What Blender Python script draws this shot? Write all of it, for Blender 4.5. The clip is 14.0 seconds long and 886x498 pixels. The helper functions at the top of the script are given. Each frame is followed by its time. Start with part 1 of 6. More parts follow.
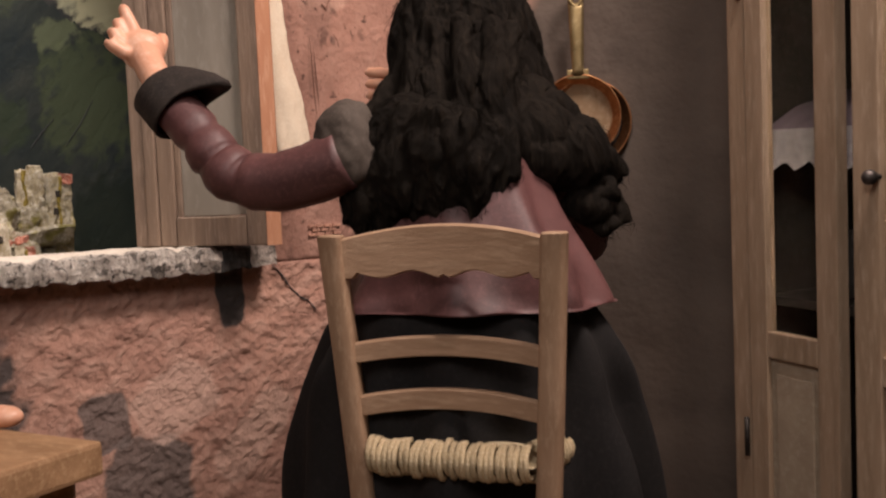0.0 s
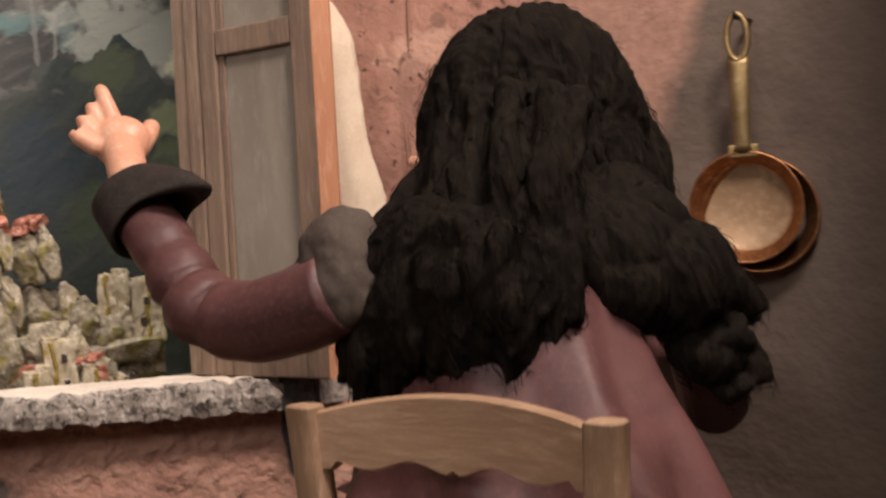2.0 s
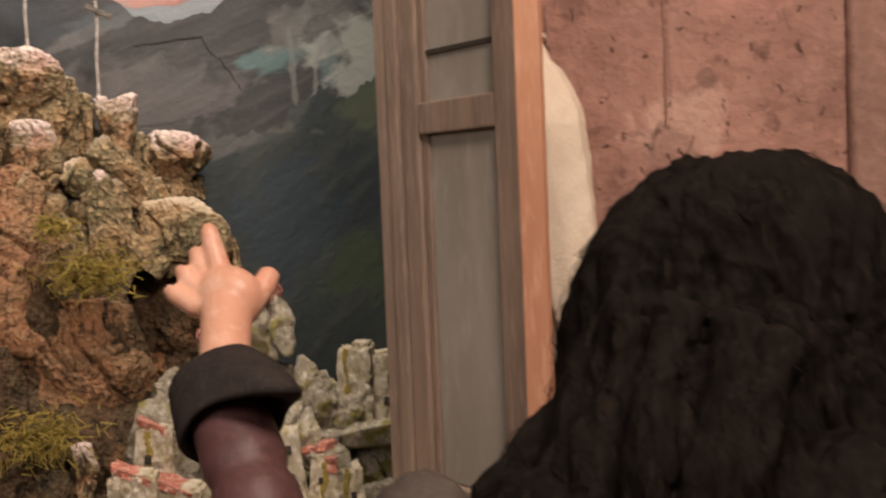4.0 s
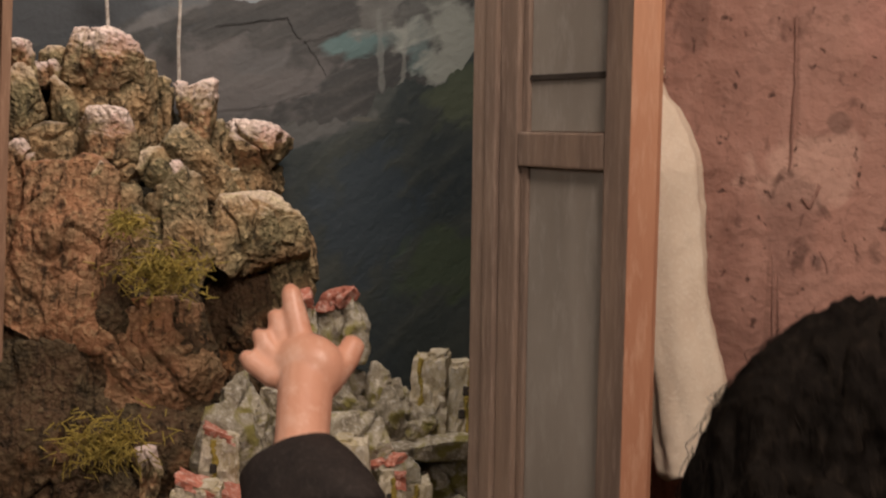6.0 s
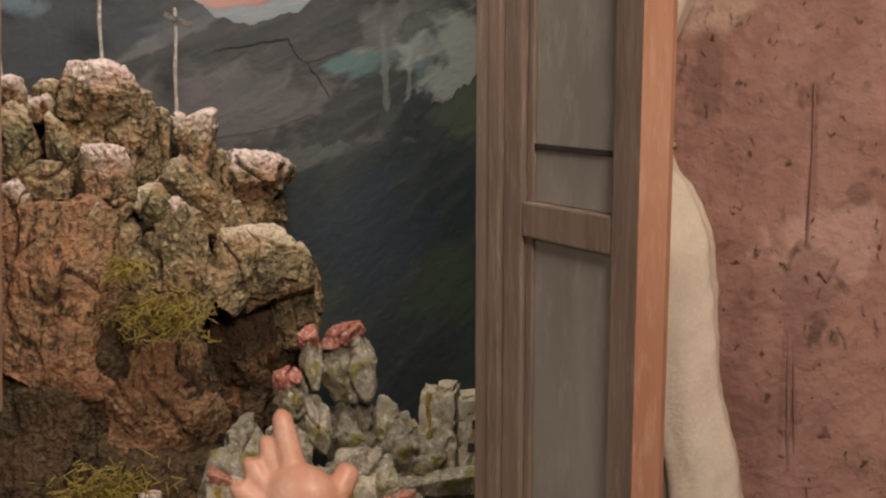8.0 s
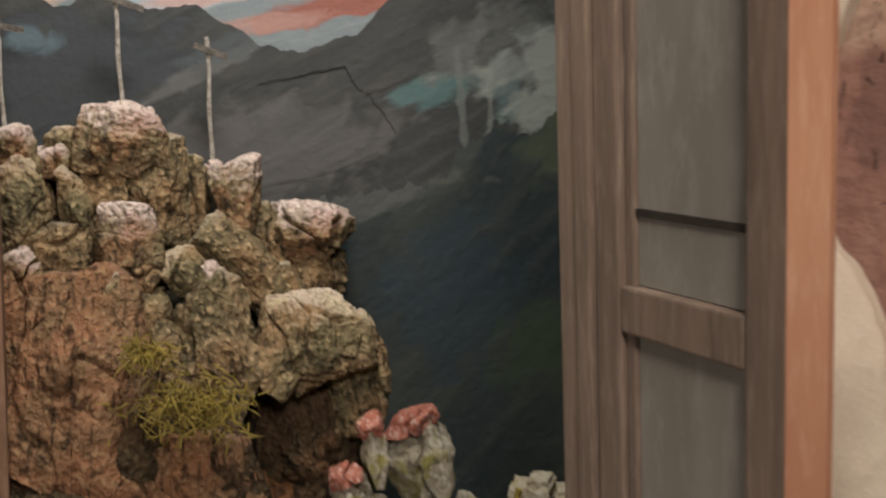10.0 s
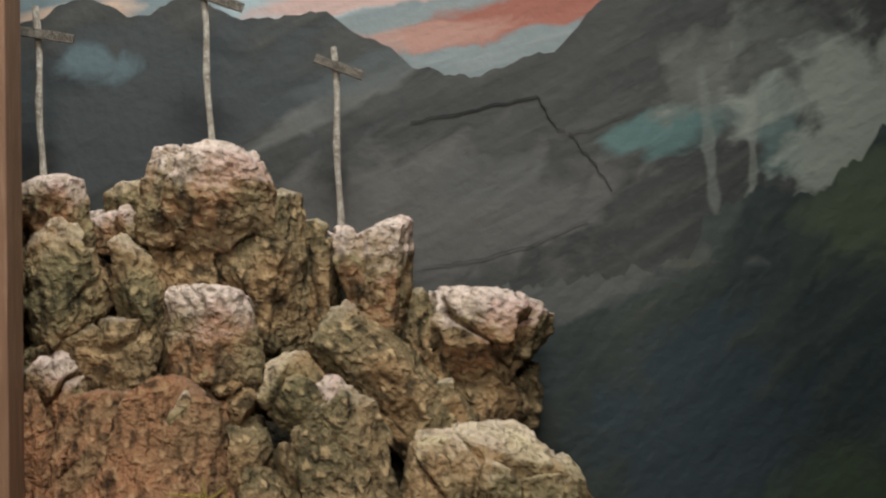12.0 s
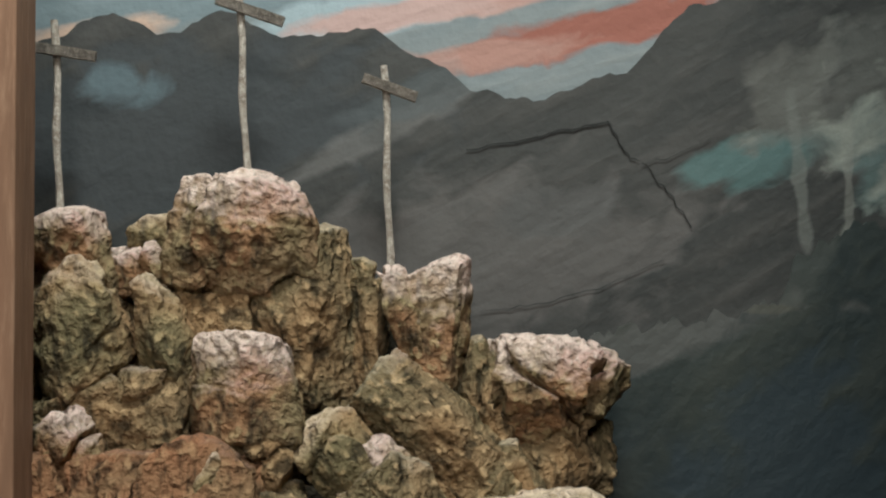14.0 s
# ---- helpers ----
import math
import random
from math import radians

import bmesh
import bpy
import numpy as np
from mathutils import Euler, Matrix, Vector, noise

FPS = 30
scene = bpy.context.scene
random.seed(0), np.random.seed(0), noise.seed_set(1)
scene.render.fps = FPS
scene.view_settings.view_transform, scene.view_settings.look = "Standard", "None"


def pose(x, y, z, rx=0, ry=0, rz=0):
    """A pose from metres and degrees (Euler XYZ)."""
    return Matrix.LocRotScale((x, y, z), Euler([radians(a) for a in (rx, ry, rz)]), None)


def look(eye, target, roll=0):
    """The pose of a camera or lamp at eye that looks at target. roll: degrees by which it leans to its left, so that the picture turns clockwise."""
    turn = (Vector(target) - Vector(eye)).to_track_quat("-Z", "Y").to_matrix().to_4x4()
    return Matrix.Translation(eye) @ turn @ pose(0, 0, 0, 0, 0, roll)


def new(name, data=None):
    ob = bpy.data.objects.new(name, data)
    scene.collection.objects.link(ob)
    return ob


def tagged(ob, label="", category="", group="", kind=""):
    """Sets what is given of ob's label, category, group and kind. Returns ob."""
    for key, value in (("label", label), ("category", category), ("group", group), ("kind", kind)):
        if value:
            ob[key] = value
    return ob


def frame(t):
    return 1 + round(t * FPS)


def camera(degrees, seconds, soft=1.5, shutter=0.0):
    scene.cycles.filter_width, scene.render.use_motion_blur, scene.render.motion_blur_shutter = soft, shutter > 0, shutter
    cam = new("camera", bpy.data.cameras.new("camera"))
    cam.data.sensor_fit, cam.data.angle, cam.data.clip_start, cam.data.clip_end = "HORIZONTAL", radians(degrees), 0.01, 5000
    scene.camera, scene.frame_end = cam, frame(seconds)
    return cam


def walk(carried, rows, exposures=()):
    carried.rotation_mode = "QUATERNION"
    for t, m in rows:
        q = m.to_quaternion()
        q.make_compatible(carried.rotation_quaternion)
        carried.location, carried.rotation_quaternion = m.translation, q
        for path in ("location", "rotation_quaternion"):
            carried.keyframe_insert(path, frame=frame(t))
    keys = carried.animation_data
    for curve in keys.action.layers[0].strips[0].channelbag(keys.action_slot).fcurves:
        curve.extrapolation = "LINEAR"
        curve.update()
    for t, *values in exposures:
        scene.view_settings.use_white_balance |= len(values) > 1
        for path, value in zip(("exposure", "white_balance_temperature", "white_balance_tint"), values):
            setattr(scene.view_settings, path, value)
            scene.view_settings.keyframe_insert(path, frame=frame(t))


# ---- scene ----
cam = camera(42.0, 14.0, soft=2.2, shutter=0.6)
PATH = [
    (0, (0.1560, -0.4027, 0.2350), (-0.2038, 0.5269, 0.1547), -2.44),
    (0.5, (0.1513, -0.3665, 0.2344), (-0.2308, 0.5556, 0.1739), -2.84),
    (1, (0.1542, -0.3224, 0.2359), (-0.2780, 0.5786, 0.1980), -2.90),
    (1.5, (0.1597, -0.2780, 0.2433), (-0.3367, 0.5897, 0.2156), -3.08),
    (2, (0.1620, -0.2340, 0.2501), (-0.4035, 0.5907, 0.2365), -3.15),
    (2.5, (0.1784, -0.1800, 0.2698), (-0.4921, 0.5614, 0.2402), -4.22),
    (3, (0.1910, -0.1363, 0.2892), (-0.5625, 0.5196, 0.2438), -3.82),
    (3.5, (0.1717, -0.1044, 0.3089), (-0.6301, 0.4904, 0.2517), -3.27),
    (4, (0.1361, -0.1042, 0.3133), (-0.6734, 0.4809, 0.2643), -2.33),
    (4.2, (0.1303, -0.1014, 0.3136), (-0.6856, 0.4750, 0.2690), -1.59),
    (6.3, (0.0987, -0.0891, 0.3614), (-0.7442, 0.4340, 0.2356), 0.56),
    (6.5, (0.0949, -0.0831, 0.3716), (-0.7487, 0.4344, 0.2281), 0.28),
    (7, (0.0954, -0.0797, 0.3784), (-0.7463, 0.4382, 0.2254), 0.25),
    (9.5, (0.0493, -0.0570, 0.4080), (-0.8007, 0.4389, 0.2304), -1.35),
    (10, (0.0166, -0.0193, 0.3978), (-0.8735, 0.4107, 0.2468), -2.11),
    (10.5, (-0.0282, 0.0003, 0.3909), (-0.9388, 0.3928, 0.2622), -2.37),
    (11, (-0.0683, 0.0189, 0.3822), (-1.0011, 0.3660, 0.2853), -2.58),
    (11.5, (-0.1008, 0.0403, 0.3712), (-1.0594, 0.3203, 0.3201), -2.94),
    (12, (-0.1283, 0.0384, 0.3663), (-1.0891, 0.3149, 0.3456), -3.23),
    (12.5, (-0.1462, 0.0421, 0.3657), (-1.1128, 0.2985, 0.3627), -3.16),
    (13, (-0.1556, 0.0416, 0.3659), (-1.1230, 0.2948, 0.3722), -3.06),
    (13.5, (-0.1610, 0.0421, 0.3658), (-1.1296, 0.2902, 0.3806), -2.99),
    (14, (-0.1627, 0.0414, 0.3664), (-1.1308, 0.2914, 0.3825), -3.02),
]
walk(cam, [(t, look(eye, target, roll)) for t, eye, target, roll in PATH],
     exposures=[(0, 0.42, 6000, 15), (3, 0.30, 6150, 15), (4.2, -0.03, 6200, 15), (6.5, -0.42, 6080, 14), (9.5, -0.42, 5700, 6), (10.5, -0.50, 5500, 3), (12, -0.44, 5400, -1), (14, -0.42, 5300, -3)])

# ---- world, lamps, exposure ----
world = bpy.data.worlds.new("world")
scene.world = world
world.use_nodes = True
world.node_tree.nodes["Background"].inputs["Color"].default_value = (0.9, 0.75, 0.6, 1)
world.node_tree.nodes["Background"].inputs["Strength"].default_value = 0.05


def area_lamp(name, eye, target, size, watts, colour):
    data = bpy.data.lights.new(name, "AREA")
    data.shape, data.size, data.energy, data.color = "DISK", size, watts, colour
    ob = new(name, data)
    ob.matrix_world = look(eye, target)
    return ob


def spot_lamp(name, eye, target, degrees, size, watts, colour):
    data = bpy.data.lights.new(name, "SPOT")
    data.spot_size, data.spot_blend, data.shadow_soft_size, data.energy, data.color = radians(degrees), 0.6, size, watts, colour
    ob = new(name, data)
    ob.matrix_world = look(eye, target)
    return ob


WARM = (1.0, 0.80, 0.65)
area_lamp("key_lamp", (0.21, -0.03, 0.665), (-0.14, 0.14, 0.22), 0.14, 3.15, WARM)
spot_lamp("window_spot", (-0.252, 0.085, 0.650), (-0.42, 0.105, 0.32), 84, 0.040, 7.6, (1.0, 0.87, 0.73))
# unseen fill on the camera side, added to lift the chair and low wall
area_lamp("fill_lamp", (0.12, -0.55, 0.60), (-0.05, 0.1, 0.2), 0.25, 1.35, (1.0, 0.86, 0.73))
scene.view_settings.exposure = 0.0

# ---- materials ----


def rgb(c):
    return (*c, 1.0)


def material(name, base, dark, light, rough=0.8, scale=60.0, fine=400.0, bump=0.3, metal=0.0, stretch=(1, 1, 1), spec=0.3,
             stain=None, stain_scale=18.0, stain_at=0.58, bump_scale=1.0, randomness=0.0):
    """A surface with broad blotches, fine grain, optional stains of its own shape and matching relief."""
    m = bpy.data.materials.new(name)
    m.use_nodes = True
    nt = m.node_tree
    n, l = nt.nodes, nt.links
    bsdf = n["Principled BSDF"]
    bsdf.inputs["Roughness"].default_value = rough
    bsdf.inputs["Metallic"].default_value = metal
    bsdf.inputs["Specular IOR Level"].default_value = spec
    tc = n.new("ShaderNodeTexCoord")
    mp = n.new("ShaderNodeMapping")
    mp.inputs["Scale"].default_value = stretch
    l.new(tc.outputs["Object"], mp.inputs["Vector"])

    def tex(s, detail, roughness=0.6, distortion=0.0):
        t = n.new("ShaderNodeTexNoise")
        t.inputs["Scale"].default_value = s
        t.inputs["Detail"].default_value = detail
        t.inputs["Roughness"].default_value = roughness
        t.inputs["Distortion"].default_value = distortion
        l.new(mp.outputs["Vector"], t.inputs["Vector"])
        return t

    def mix(fac, a, b, kind="MIX"):
        x = n.new("ShaderNodeMix")
        x.data_type, x.blend_type = "RGBA", kind
        for sock, val in ((x.inputs["Factor"], fac), (x.inputs["A"], a), (x.inputs["B"], b)):
            if isinstance(val, (int, float)):
                sock.default_value = val
            elif isinstance(val, tuple):
                sock.default_value = rgb(val)
            else:
                l.new(val, sock)
        return x.outputs["Result"]

    def ramp(fac, lo, hi):
        r = n.new("ShaderNodeMapRange")
        r.inputs["From Min"].default_value, r.inputs["From Max"].default_value = lo, hi
        l.new(fac, r.inputs["Value"])
        return r.outputs["Result"]

    broad, grain = tex(scale, 5, 0.6, 0.4), tex(fine, 6, 0.7)
    col = mix(ramp(broad.outputs["Fac"], 0.35, 0.65), dark, base)
    col = mix(ramp(grain.outputs["Fac"], 0.5, 0.75), col, light)
    if stain:
        st = tex(stain_scale, 4, 0.55, 0.6)
        col = mix(ramp(st.outputs["Fac"], stain_at, stain_at + 0.1), col, stain)
    if randomness:
        info = n.new("ShaderNodeObjectInfo")
        hsv = n.new("ShaderNodeHueSaturation")
        l.new(col, hsv.inputs["Color"])
        r = n.new("ShaderNodeMapRange")
        r.inputs["To Min"].default_value, r.inputs["To Max"].default_value = 1 - randomness, 1 + randomness
        l.new(info.outputs["Random"], r.inputs["Value"])
        l.new(r.outputs["Result"], hsv.inputs["Value"])
        col = hsv.outputs["Color"]
    l.new(col, bsdf.inputs["Base Color"])
    if bump:
        add = n.new("ShaderNodeMath")
        l.new(broad.outputs["Fac"], add.inputs[0])
        l.new(grain.outputs["Fac"], add.inputs[1])
        b = n.new("ShaderNodeBump")
        b.inputs["Strength"].default_value = bump
        b.inputs["Distance"].default_value = 0.002 * bump_scale
        l.new(add.outputs["Value"], b.inputs["Height"])
        l.new(b.outputs["Normal"], bsdf.inputs["Normal"])
    return m


GREY_WALL = material("grey_wall", (0.20, 0.155, 0.12), (0.14, 0.105, 0.08), (0.26, 0.20, 0.16), 0.92, 9, 130, 0.35,
                     stain=(0.12, 0.09, 0.07), stain_scale=26, stain_at=0.62)
SILL = material("whitewashed_sill", (0.70, 0.62, 0.54), (0.40, 0.35, 0.30), (0.88, 0.82, 0.75), 0.9, 120, 420, 1.0, bump_scale=2.5, stain=(0.17, 0.15, 0.13), stain_scale=240, stain_at=0.515)
SILL_TOP = material("sill_top", (0.60, 0.53, 0.44), (0.45, 0.38, 0.31), (0.7, 0.63, 0.54), 0.85, 40, 300, 0.4)
DARK_PAINT = material("dark_paint", (0.09, 0.085, 0.08), (0.05, 0.05, 0.05), (0.16, 0.15, 0.14), 0.8, 80, 300, 0.4)
FLOOR = material("floor_boards", (0.16, 0.11, 0.075), (0.09, 0.06, 0.04), (0.24, 0.17, 0.12), 0.8, 30, 200, 0.3)
CEIL = material("ceiling_board", (0.10, 0.085, 0.07), (0.07, 0.06, 0.05), (0.13, 0.11, 0.09), 0.9, 30, 200, 0.2)
CHAIR_WOOD = material("pale_chair_wood", (0.40, 0.262, 0.165), (0.29, 0.185, 0.112), (0.50, 0.35, 0.23), 0.6, 60, 420, 0.25, stretch=(1, 1, 0.3))
CHAIR_RAIL = material("pale_chair_rail_wood", (0.40, 0.262, 0.165), (0.30, 0.19, 0.115), (0.50, 0.35, 0.23), 0.6, 70, 420, 0.25, stretch=(0.16, 1, 1), stain=(0.30, 0.18, 0.10), stain_scale=40, stain_at=0.64)
SASH_WOOD = material("grey_brown_sash_wood", (0.27, 0.195, 0.14), (0.18, 0.13, 0.098), (0.35, 0.265, 0.20), 0.72, 90, 500, 0.3, stretch=(1, 1, 0.12))
SASH_PANEL = material("grey_sash_panel", (0.33, 0.30, 0.25), (0.26, 0.235, 0.195), (0.38, 0.35, 0.30), 0.55, 30, 200, 0.15, stretch=(1, 1, 0.3))
BOARD_WOOD = material("orange_brown_board", (0.24, 0.135, 0.080), (0.15, 0.085, 0.05), (0.32, 0.20, 0.125), 0.7, 90, 500, 0.3, stretch=(1, 1, 0.12))
SASH_EDGE = material("raw_orange_wood", (0.52, 0.265, 0.15), (0.40, 0.18, 0.098), (0.60, 0.35, 0.22), 0.7, 60, 420, 0.3, stretch=(1, 1, 0.15), stain=(0.28, 0.13, 0.07), stain_scale=30, stain_at=0.62)
CLOTH = material("cream_linen", (0.78, 0.67, 0.51), (0.70, 0.58, 0.43), (0.84, 0.75, 0.61), 0.95, 50, 900, 0.4)
CUP_WOOD = material("worn_pine", (0.40, 0.29, 0.195), (0.27, 0.19, 0.12), (0.50, 0.385, 0.28), 0.68, 70, 420, 0.35, stretch=(1, 1, 0.15), stain=(0.28, 0.165, 0.10), stain_scale=26, stain_at=0.62)
CUP_PANEL = material("worn_panel", (0.40, 0.325, 0.23), (0.33, 0.26, 0.185), (0.46, 0.385, 0.29), 0.7, 50, 300, 0.2)
# near-black wood whose colour holds the shade of the cupboard inside and window holes
SHADE_WOOD = material("shade_dark_wood", (0.050, 0.040, 0.031), (0.032, 0.026, 0.020), (0.075, 0.06, 0.046), 0.9, 60, 300, 0.2)
BENCH_WOOD = material("bench_wood", (0.42, 0.25, 0.13), (0.28, 0.16, 0.08), (0.55, 0.36, 0.2), 0.6, 60, 400, 0.3, stretch=(0.3, 1, 1))
RUSH = material("straw_rush", (0.66, 0.54, 0.34), (0.46, 0.35, 0.20), (0.80, 0.70, 0.50), 0.75, 300, 1200, 0.5, randomness=0.15)
COPPER = material("copper", (0.42, 0.19, 0.08), (0.24, 0.11, 0.05), (0.60, 0.34, 0.16), 0.40, 60, 300, 0.08, metal=0.9)
TIN = material("worn_tin", (0.42, 0.29, 0.175), (0.32, 0.21, 0.12), (0.52, 0.39, 0.26), 0.5, 50, 300, 0.1, metal=0.35)
BRASS = material("brass", (0.36, 0.27, 0.13), (0.22, 0.16, 0.075), (0.48, 0.37, 0.20), 0.48, 70, 300, 0.12, metal=0.85)
IRON = material("dark_iron", (0.08, 0.07, 0.065), (0.04, 0.035, 0.03), (0.15, 0.13, 0.12), 0.5, 70, 300, 0.2, metal=0.7)
LACE = material("white_lace", (0.66, 0.62, 0.6), (0.5, 0.46, 0.46), (0.8, 0.77, 0.75), 0.9, 300, 900, 0.4)
LILAC = material("lilac_gathered_cloth", (0.34, 0.275, 0.31), (0.24, 0.19, 0.22), (0.42, 0.345, 0.385), 0.9, 200, 900, 0.4, stretch=(4, 4, 0.3))
SKIN = material("painted_skin", (0.74, 0.42, 0.28), (0.66, 0.33, 0.21), (0.80, 0.52, 0.38), 0.42, 40, 200, 0.05, spec=0.4)
JACKET = material("plum_satin", (0.130, 0.057, 0.054), (0.070, 0.031, 0.030), (0.150, 0.068, 0.064), 0.50, 34, 420, 0.12, spec=0.4)
CUFF = material("dark_felt", (0.035, 0.027, 0.022), (0.02, 0.016, 0.014), (0.055, 0.045, 0.038), 0.85, 90, 700, 0.3)
PUFF = material("grey_puff_cloth", (0.085, 0.068, 0.055), (0.060, 0.047, 0.038), (0.11, 0.09, 0.074), 0.85, 50, 700, 0.1)
HAIR = material("black_hair", (0.0135, 0.0106, 0.0080), (0.0062, 0.0050, 0.0039), (0.0245, 0.0185, 0.0130), 0.70, 40, 420, 0.8, stretch=(1, 1, 0.25), bump_scale=1.0, spec=0.06)
SKIRT = material("black_cloth", (0.014, 0.0125, 0.012), (0.009, 0.008, 0.008), (0.022, 0.0195, 0.019), 0.85, 40, 500, 0.15)
GLASS = bpy.data.materials.new("old_glass")
GLASS.use_nodes = True
_g = GLASS.node_tree.nodes["Principled BSDF"]
_g.inputs["Transmission Weight"].default_value, _g.inputs["Roughness"].default_value, _g.inputs["IOR"].default_value = 1.0, 0.05, 1.1
_g.inputs["Base Color"].default_value = rgb((0.8, 0.78, 0.72))


def painted(name, axis, base, dark, light, patches=(), rough=0.85, lean=20.0, along=22.0, across=130.0, broad=14.0, grain=260.0, bump=0.5, depth=0.0015, power=2.0,
            pits=0.0, streak=0.7):
    """Brushed paint on a flat thing: broad tones, leaning brush marks, and patches (u, z, half width, half height, lean, colour, strength) with worn edges."""
    m = bpy.data.materials.new(name)
    m.use_nodes = True
    nt = m.node_tree
    n, l = nt.nodes, nt.links
    bsdf = n["Principled BSDF"]
    bsdf.inputs["Roughness"].default_value = rough
    bsdf.inputs["Specular IOR Level"].default_value = 0.25

    def put(sock, v):
        if isinstance(v, (int, float)):
            sock.default_value = v
        elif isinstance(v, tuple):
            sock.default_value = rgb(v)
        else:
            l.new(v, sock)

    def op(kind, a, b=0.0):
        x = n.new("ShaderNodeMath")
        x.operation = kind
        put(x.inputs[0], a)
        put(x.inputs[1], b)
        return x.outputs["Value"]

    def rng(v, lo, hi, a=0.0, b=1.0):
        r = n.new("ShaderNodeMapRange")
        for key, x in (("From Min", lo), ("From Max", hi), ("To Min", a), ("To Max", b)):
            r.inputs[key].default_value = x
        l.new(v, r.inputs["Value"])
        return r.outputs["Result"]

    def mix(fac, a, b):
        x = n.new("ShaderNodeMix")
        x.data_type = "RGBA"
        put(x.inputs["Factor"], fac)
        put(x.inputs["A"], a)
        put(x.inputs["B"], b)
        return x.outputs["Result"]

    tc = n.new("ShaderNodeTexCoord")
    dot = n.new("ShaderNodeVectorMath")
    dot.operation = "DOT_PRODUCT"
    l.new(tc.outputs["Object"], dot.inputs[0])
    dot.inputs[1].default_value = axis
    sep = n.new("ShaderNodeSeparateXYZ")
    l.new(tc.outputs["Object"], sep.inputs["Vector"])
    u, z = dot.outputs["Value"], sep.outputs["Z"]

    def turned(angle, ku, kz, du=0.0, dz=0.0):
        ca, sa = math.cos(radians(angle)), math.sin(radians(angle))
        a, b = op("SUBTRACT", u, du), op("SUBTRACT", z, dz)
        p = op("MULTIPLY", op("ADD", op("MULTIPLY", a, ca), op("MULTIPLY", b, sa)), ku)
        q = op("MULTIPLY", op("SUBTRACT", op("MULTIPLY", b, ca), op("MULTIPLY", a, sa)), kz)
        return p, q

    def tex(scale_u, scale_z, angle=0.0, detail=4.0, warp=0.0):
        p, q = turned(angle, scale_u, scale_z)
        v = n.new("ShaderNodeCombineXYZ")
        l.new(p, v.inputs["X"])
        l.new(q, v.inputs["Y"])
        t = n.new("ShaderNodeTexNoise")
        t.inputs["Scale"].default_value = 1.0
        t.inputs["Detail"].default_value = detail
        t.inputs["Distortion"].default_value = warp
        l.new(v.outputs["Vector"], t.inputs["Vector"])
        return t.outputs["Fac"]

    wide, brush, fine, ragged = tex(broad, broad * 1.6, lean, 4, 0.5), tex(along, across, lean, 5, 0.3), tex(grain, grain, 0, 5), tex(70.0, 90.0, lean, 5, 0.4)
    col = mix(rng(wide, 0.35, 0.65), dark, base)
    col = mix(op("MULTIPLY", rng(brush, 0.48, 0.72), streak), col, light)
    col = mix(op("MULTIPLY", rng(fine, 0.5, 0.8), 0.35), col, light)
    for pu, pz, ru, rz, angle, tint, strength in patches:
        p, q = turned(angle, 1 / ru, 1 / rz, pu, pz)
        d = op("POWER", op("ADD", op("POWER", op("ABSOLUTE", p), power), op("POWER", op("ABSOLUTE", q), power)), 1 / power)
        d = op("ADD", d, op("ADD", op("MULTIPLY", op("SUBTRACT", ragged, 0.5), 2.0 if power < 3 else 0.5), op("MULTIPLY", op("SUBTRACT", brush, 0.5), 1.1 if power < 3 else 0.25)))
        soft_lo, soft_hi = (1.15, 0.75) if power < 3 else (1.06, 0.94)
        col = mix(op("MULTIPLY", rng(d, soft_lo, soft_hi), strength), col, tint)
    if pits:
        col = mix(op("MULTIPLY", rng(tex(120.0, 80.0, 0, 5, 0.3), 0.40, 0.28), 0.8 * pits), col, tuple(0.35 * k for k in dark))
        col = mix(op("MULTIPLY", rng(tex(300.0, 210.0, 0, 4, 0.6), 0.37, 0.29), pits), col, tuple(0.30 * k for k in dark))
        col = mix(op("MULTIPLY", rng(tex(30.0, 18.0, 80, 5, 0.4), 0.52, 0.74), 0.6 * pits), col, tuple(0.80 * k for k in dark))
    l.new(col, bsdf.inputs["Base Color"])
    b = n.new("ShaderNodeBump")
    b.inputs["Strength"].default_value, b.inputs["Distance"].default_value = bump, depth
    l.new(op("ADD", op("ADD", brush, ragged), op("MULTIPLY", fine, 0.6)), b.inputs["Height"])
    l.new(b.outputs["Normal"], bsdf.inputs["Normal"])
    return m


SALMON = ((0.53, 0.305, 0.228), (0.37, 0.205, 0.155), (0.66, 0.44, 0.345))
PLASTER = painted("pink_plaster", (1, 0, 0), (0.375, 0.205, 0.152), (0.250, 0.135, 0.103), (0.48, 0.295, 0.225), (
    (0.045, 0.283, 0.0008, 0.024, 0, (0.20, 0.11, 0.08), 0.45), (0.052, 0.357, 0.0008, 0.026, 2, (0.20, 0.11, 0.08), 0.4), (0.055, 0.335, 0.016, 0.012, 20, (0.56, 0.37, 0.28), 0.5),
    (0.02, 0.41, 0.020, 0.010, 0, (0.58, 0.42, 0.30), 0.6), (0.052, 0.318, 0.009, 0.017, 8, (0.20, 0.115, 0.090), 0.5), (0.060, 0.305, 0.0030, 0.0034, 0, (0.14, 0.085, 0.07), 0.7), (0.0185, 0.386, 0.0042, 0.014, 0, (0.17, 0.10, 0.078), 0.55), (0.0645, 0.350, 0.0040, 0.0032, 0, (0.15, 0.09, 0.07), 0.6), (0.085, 0.40, 0.02, 0.04, 0, (0.40, 0.21, 0.165), 0.5)), 0.9, 80, 14, 60, 10, 220, 0.9, 0.0026, 2.0, 0.95, 0.45)
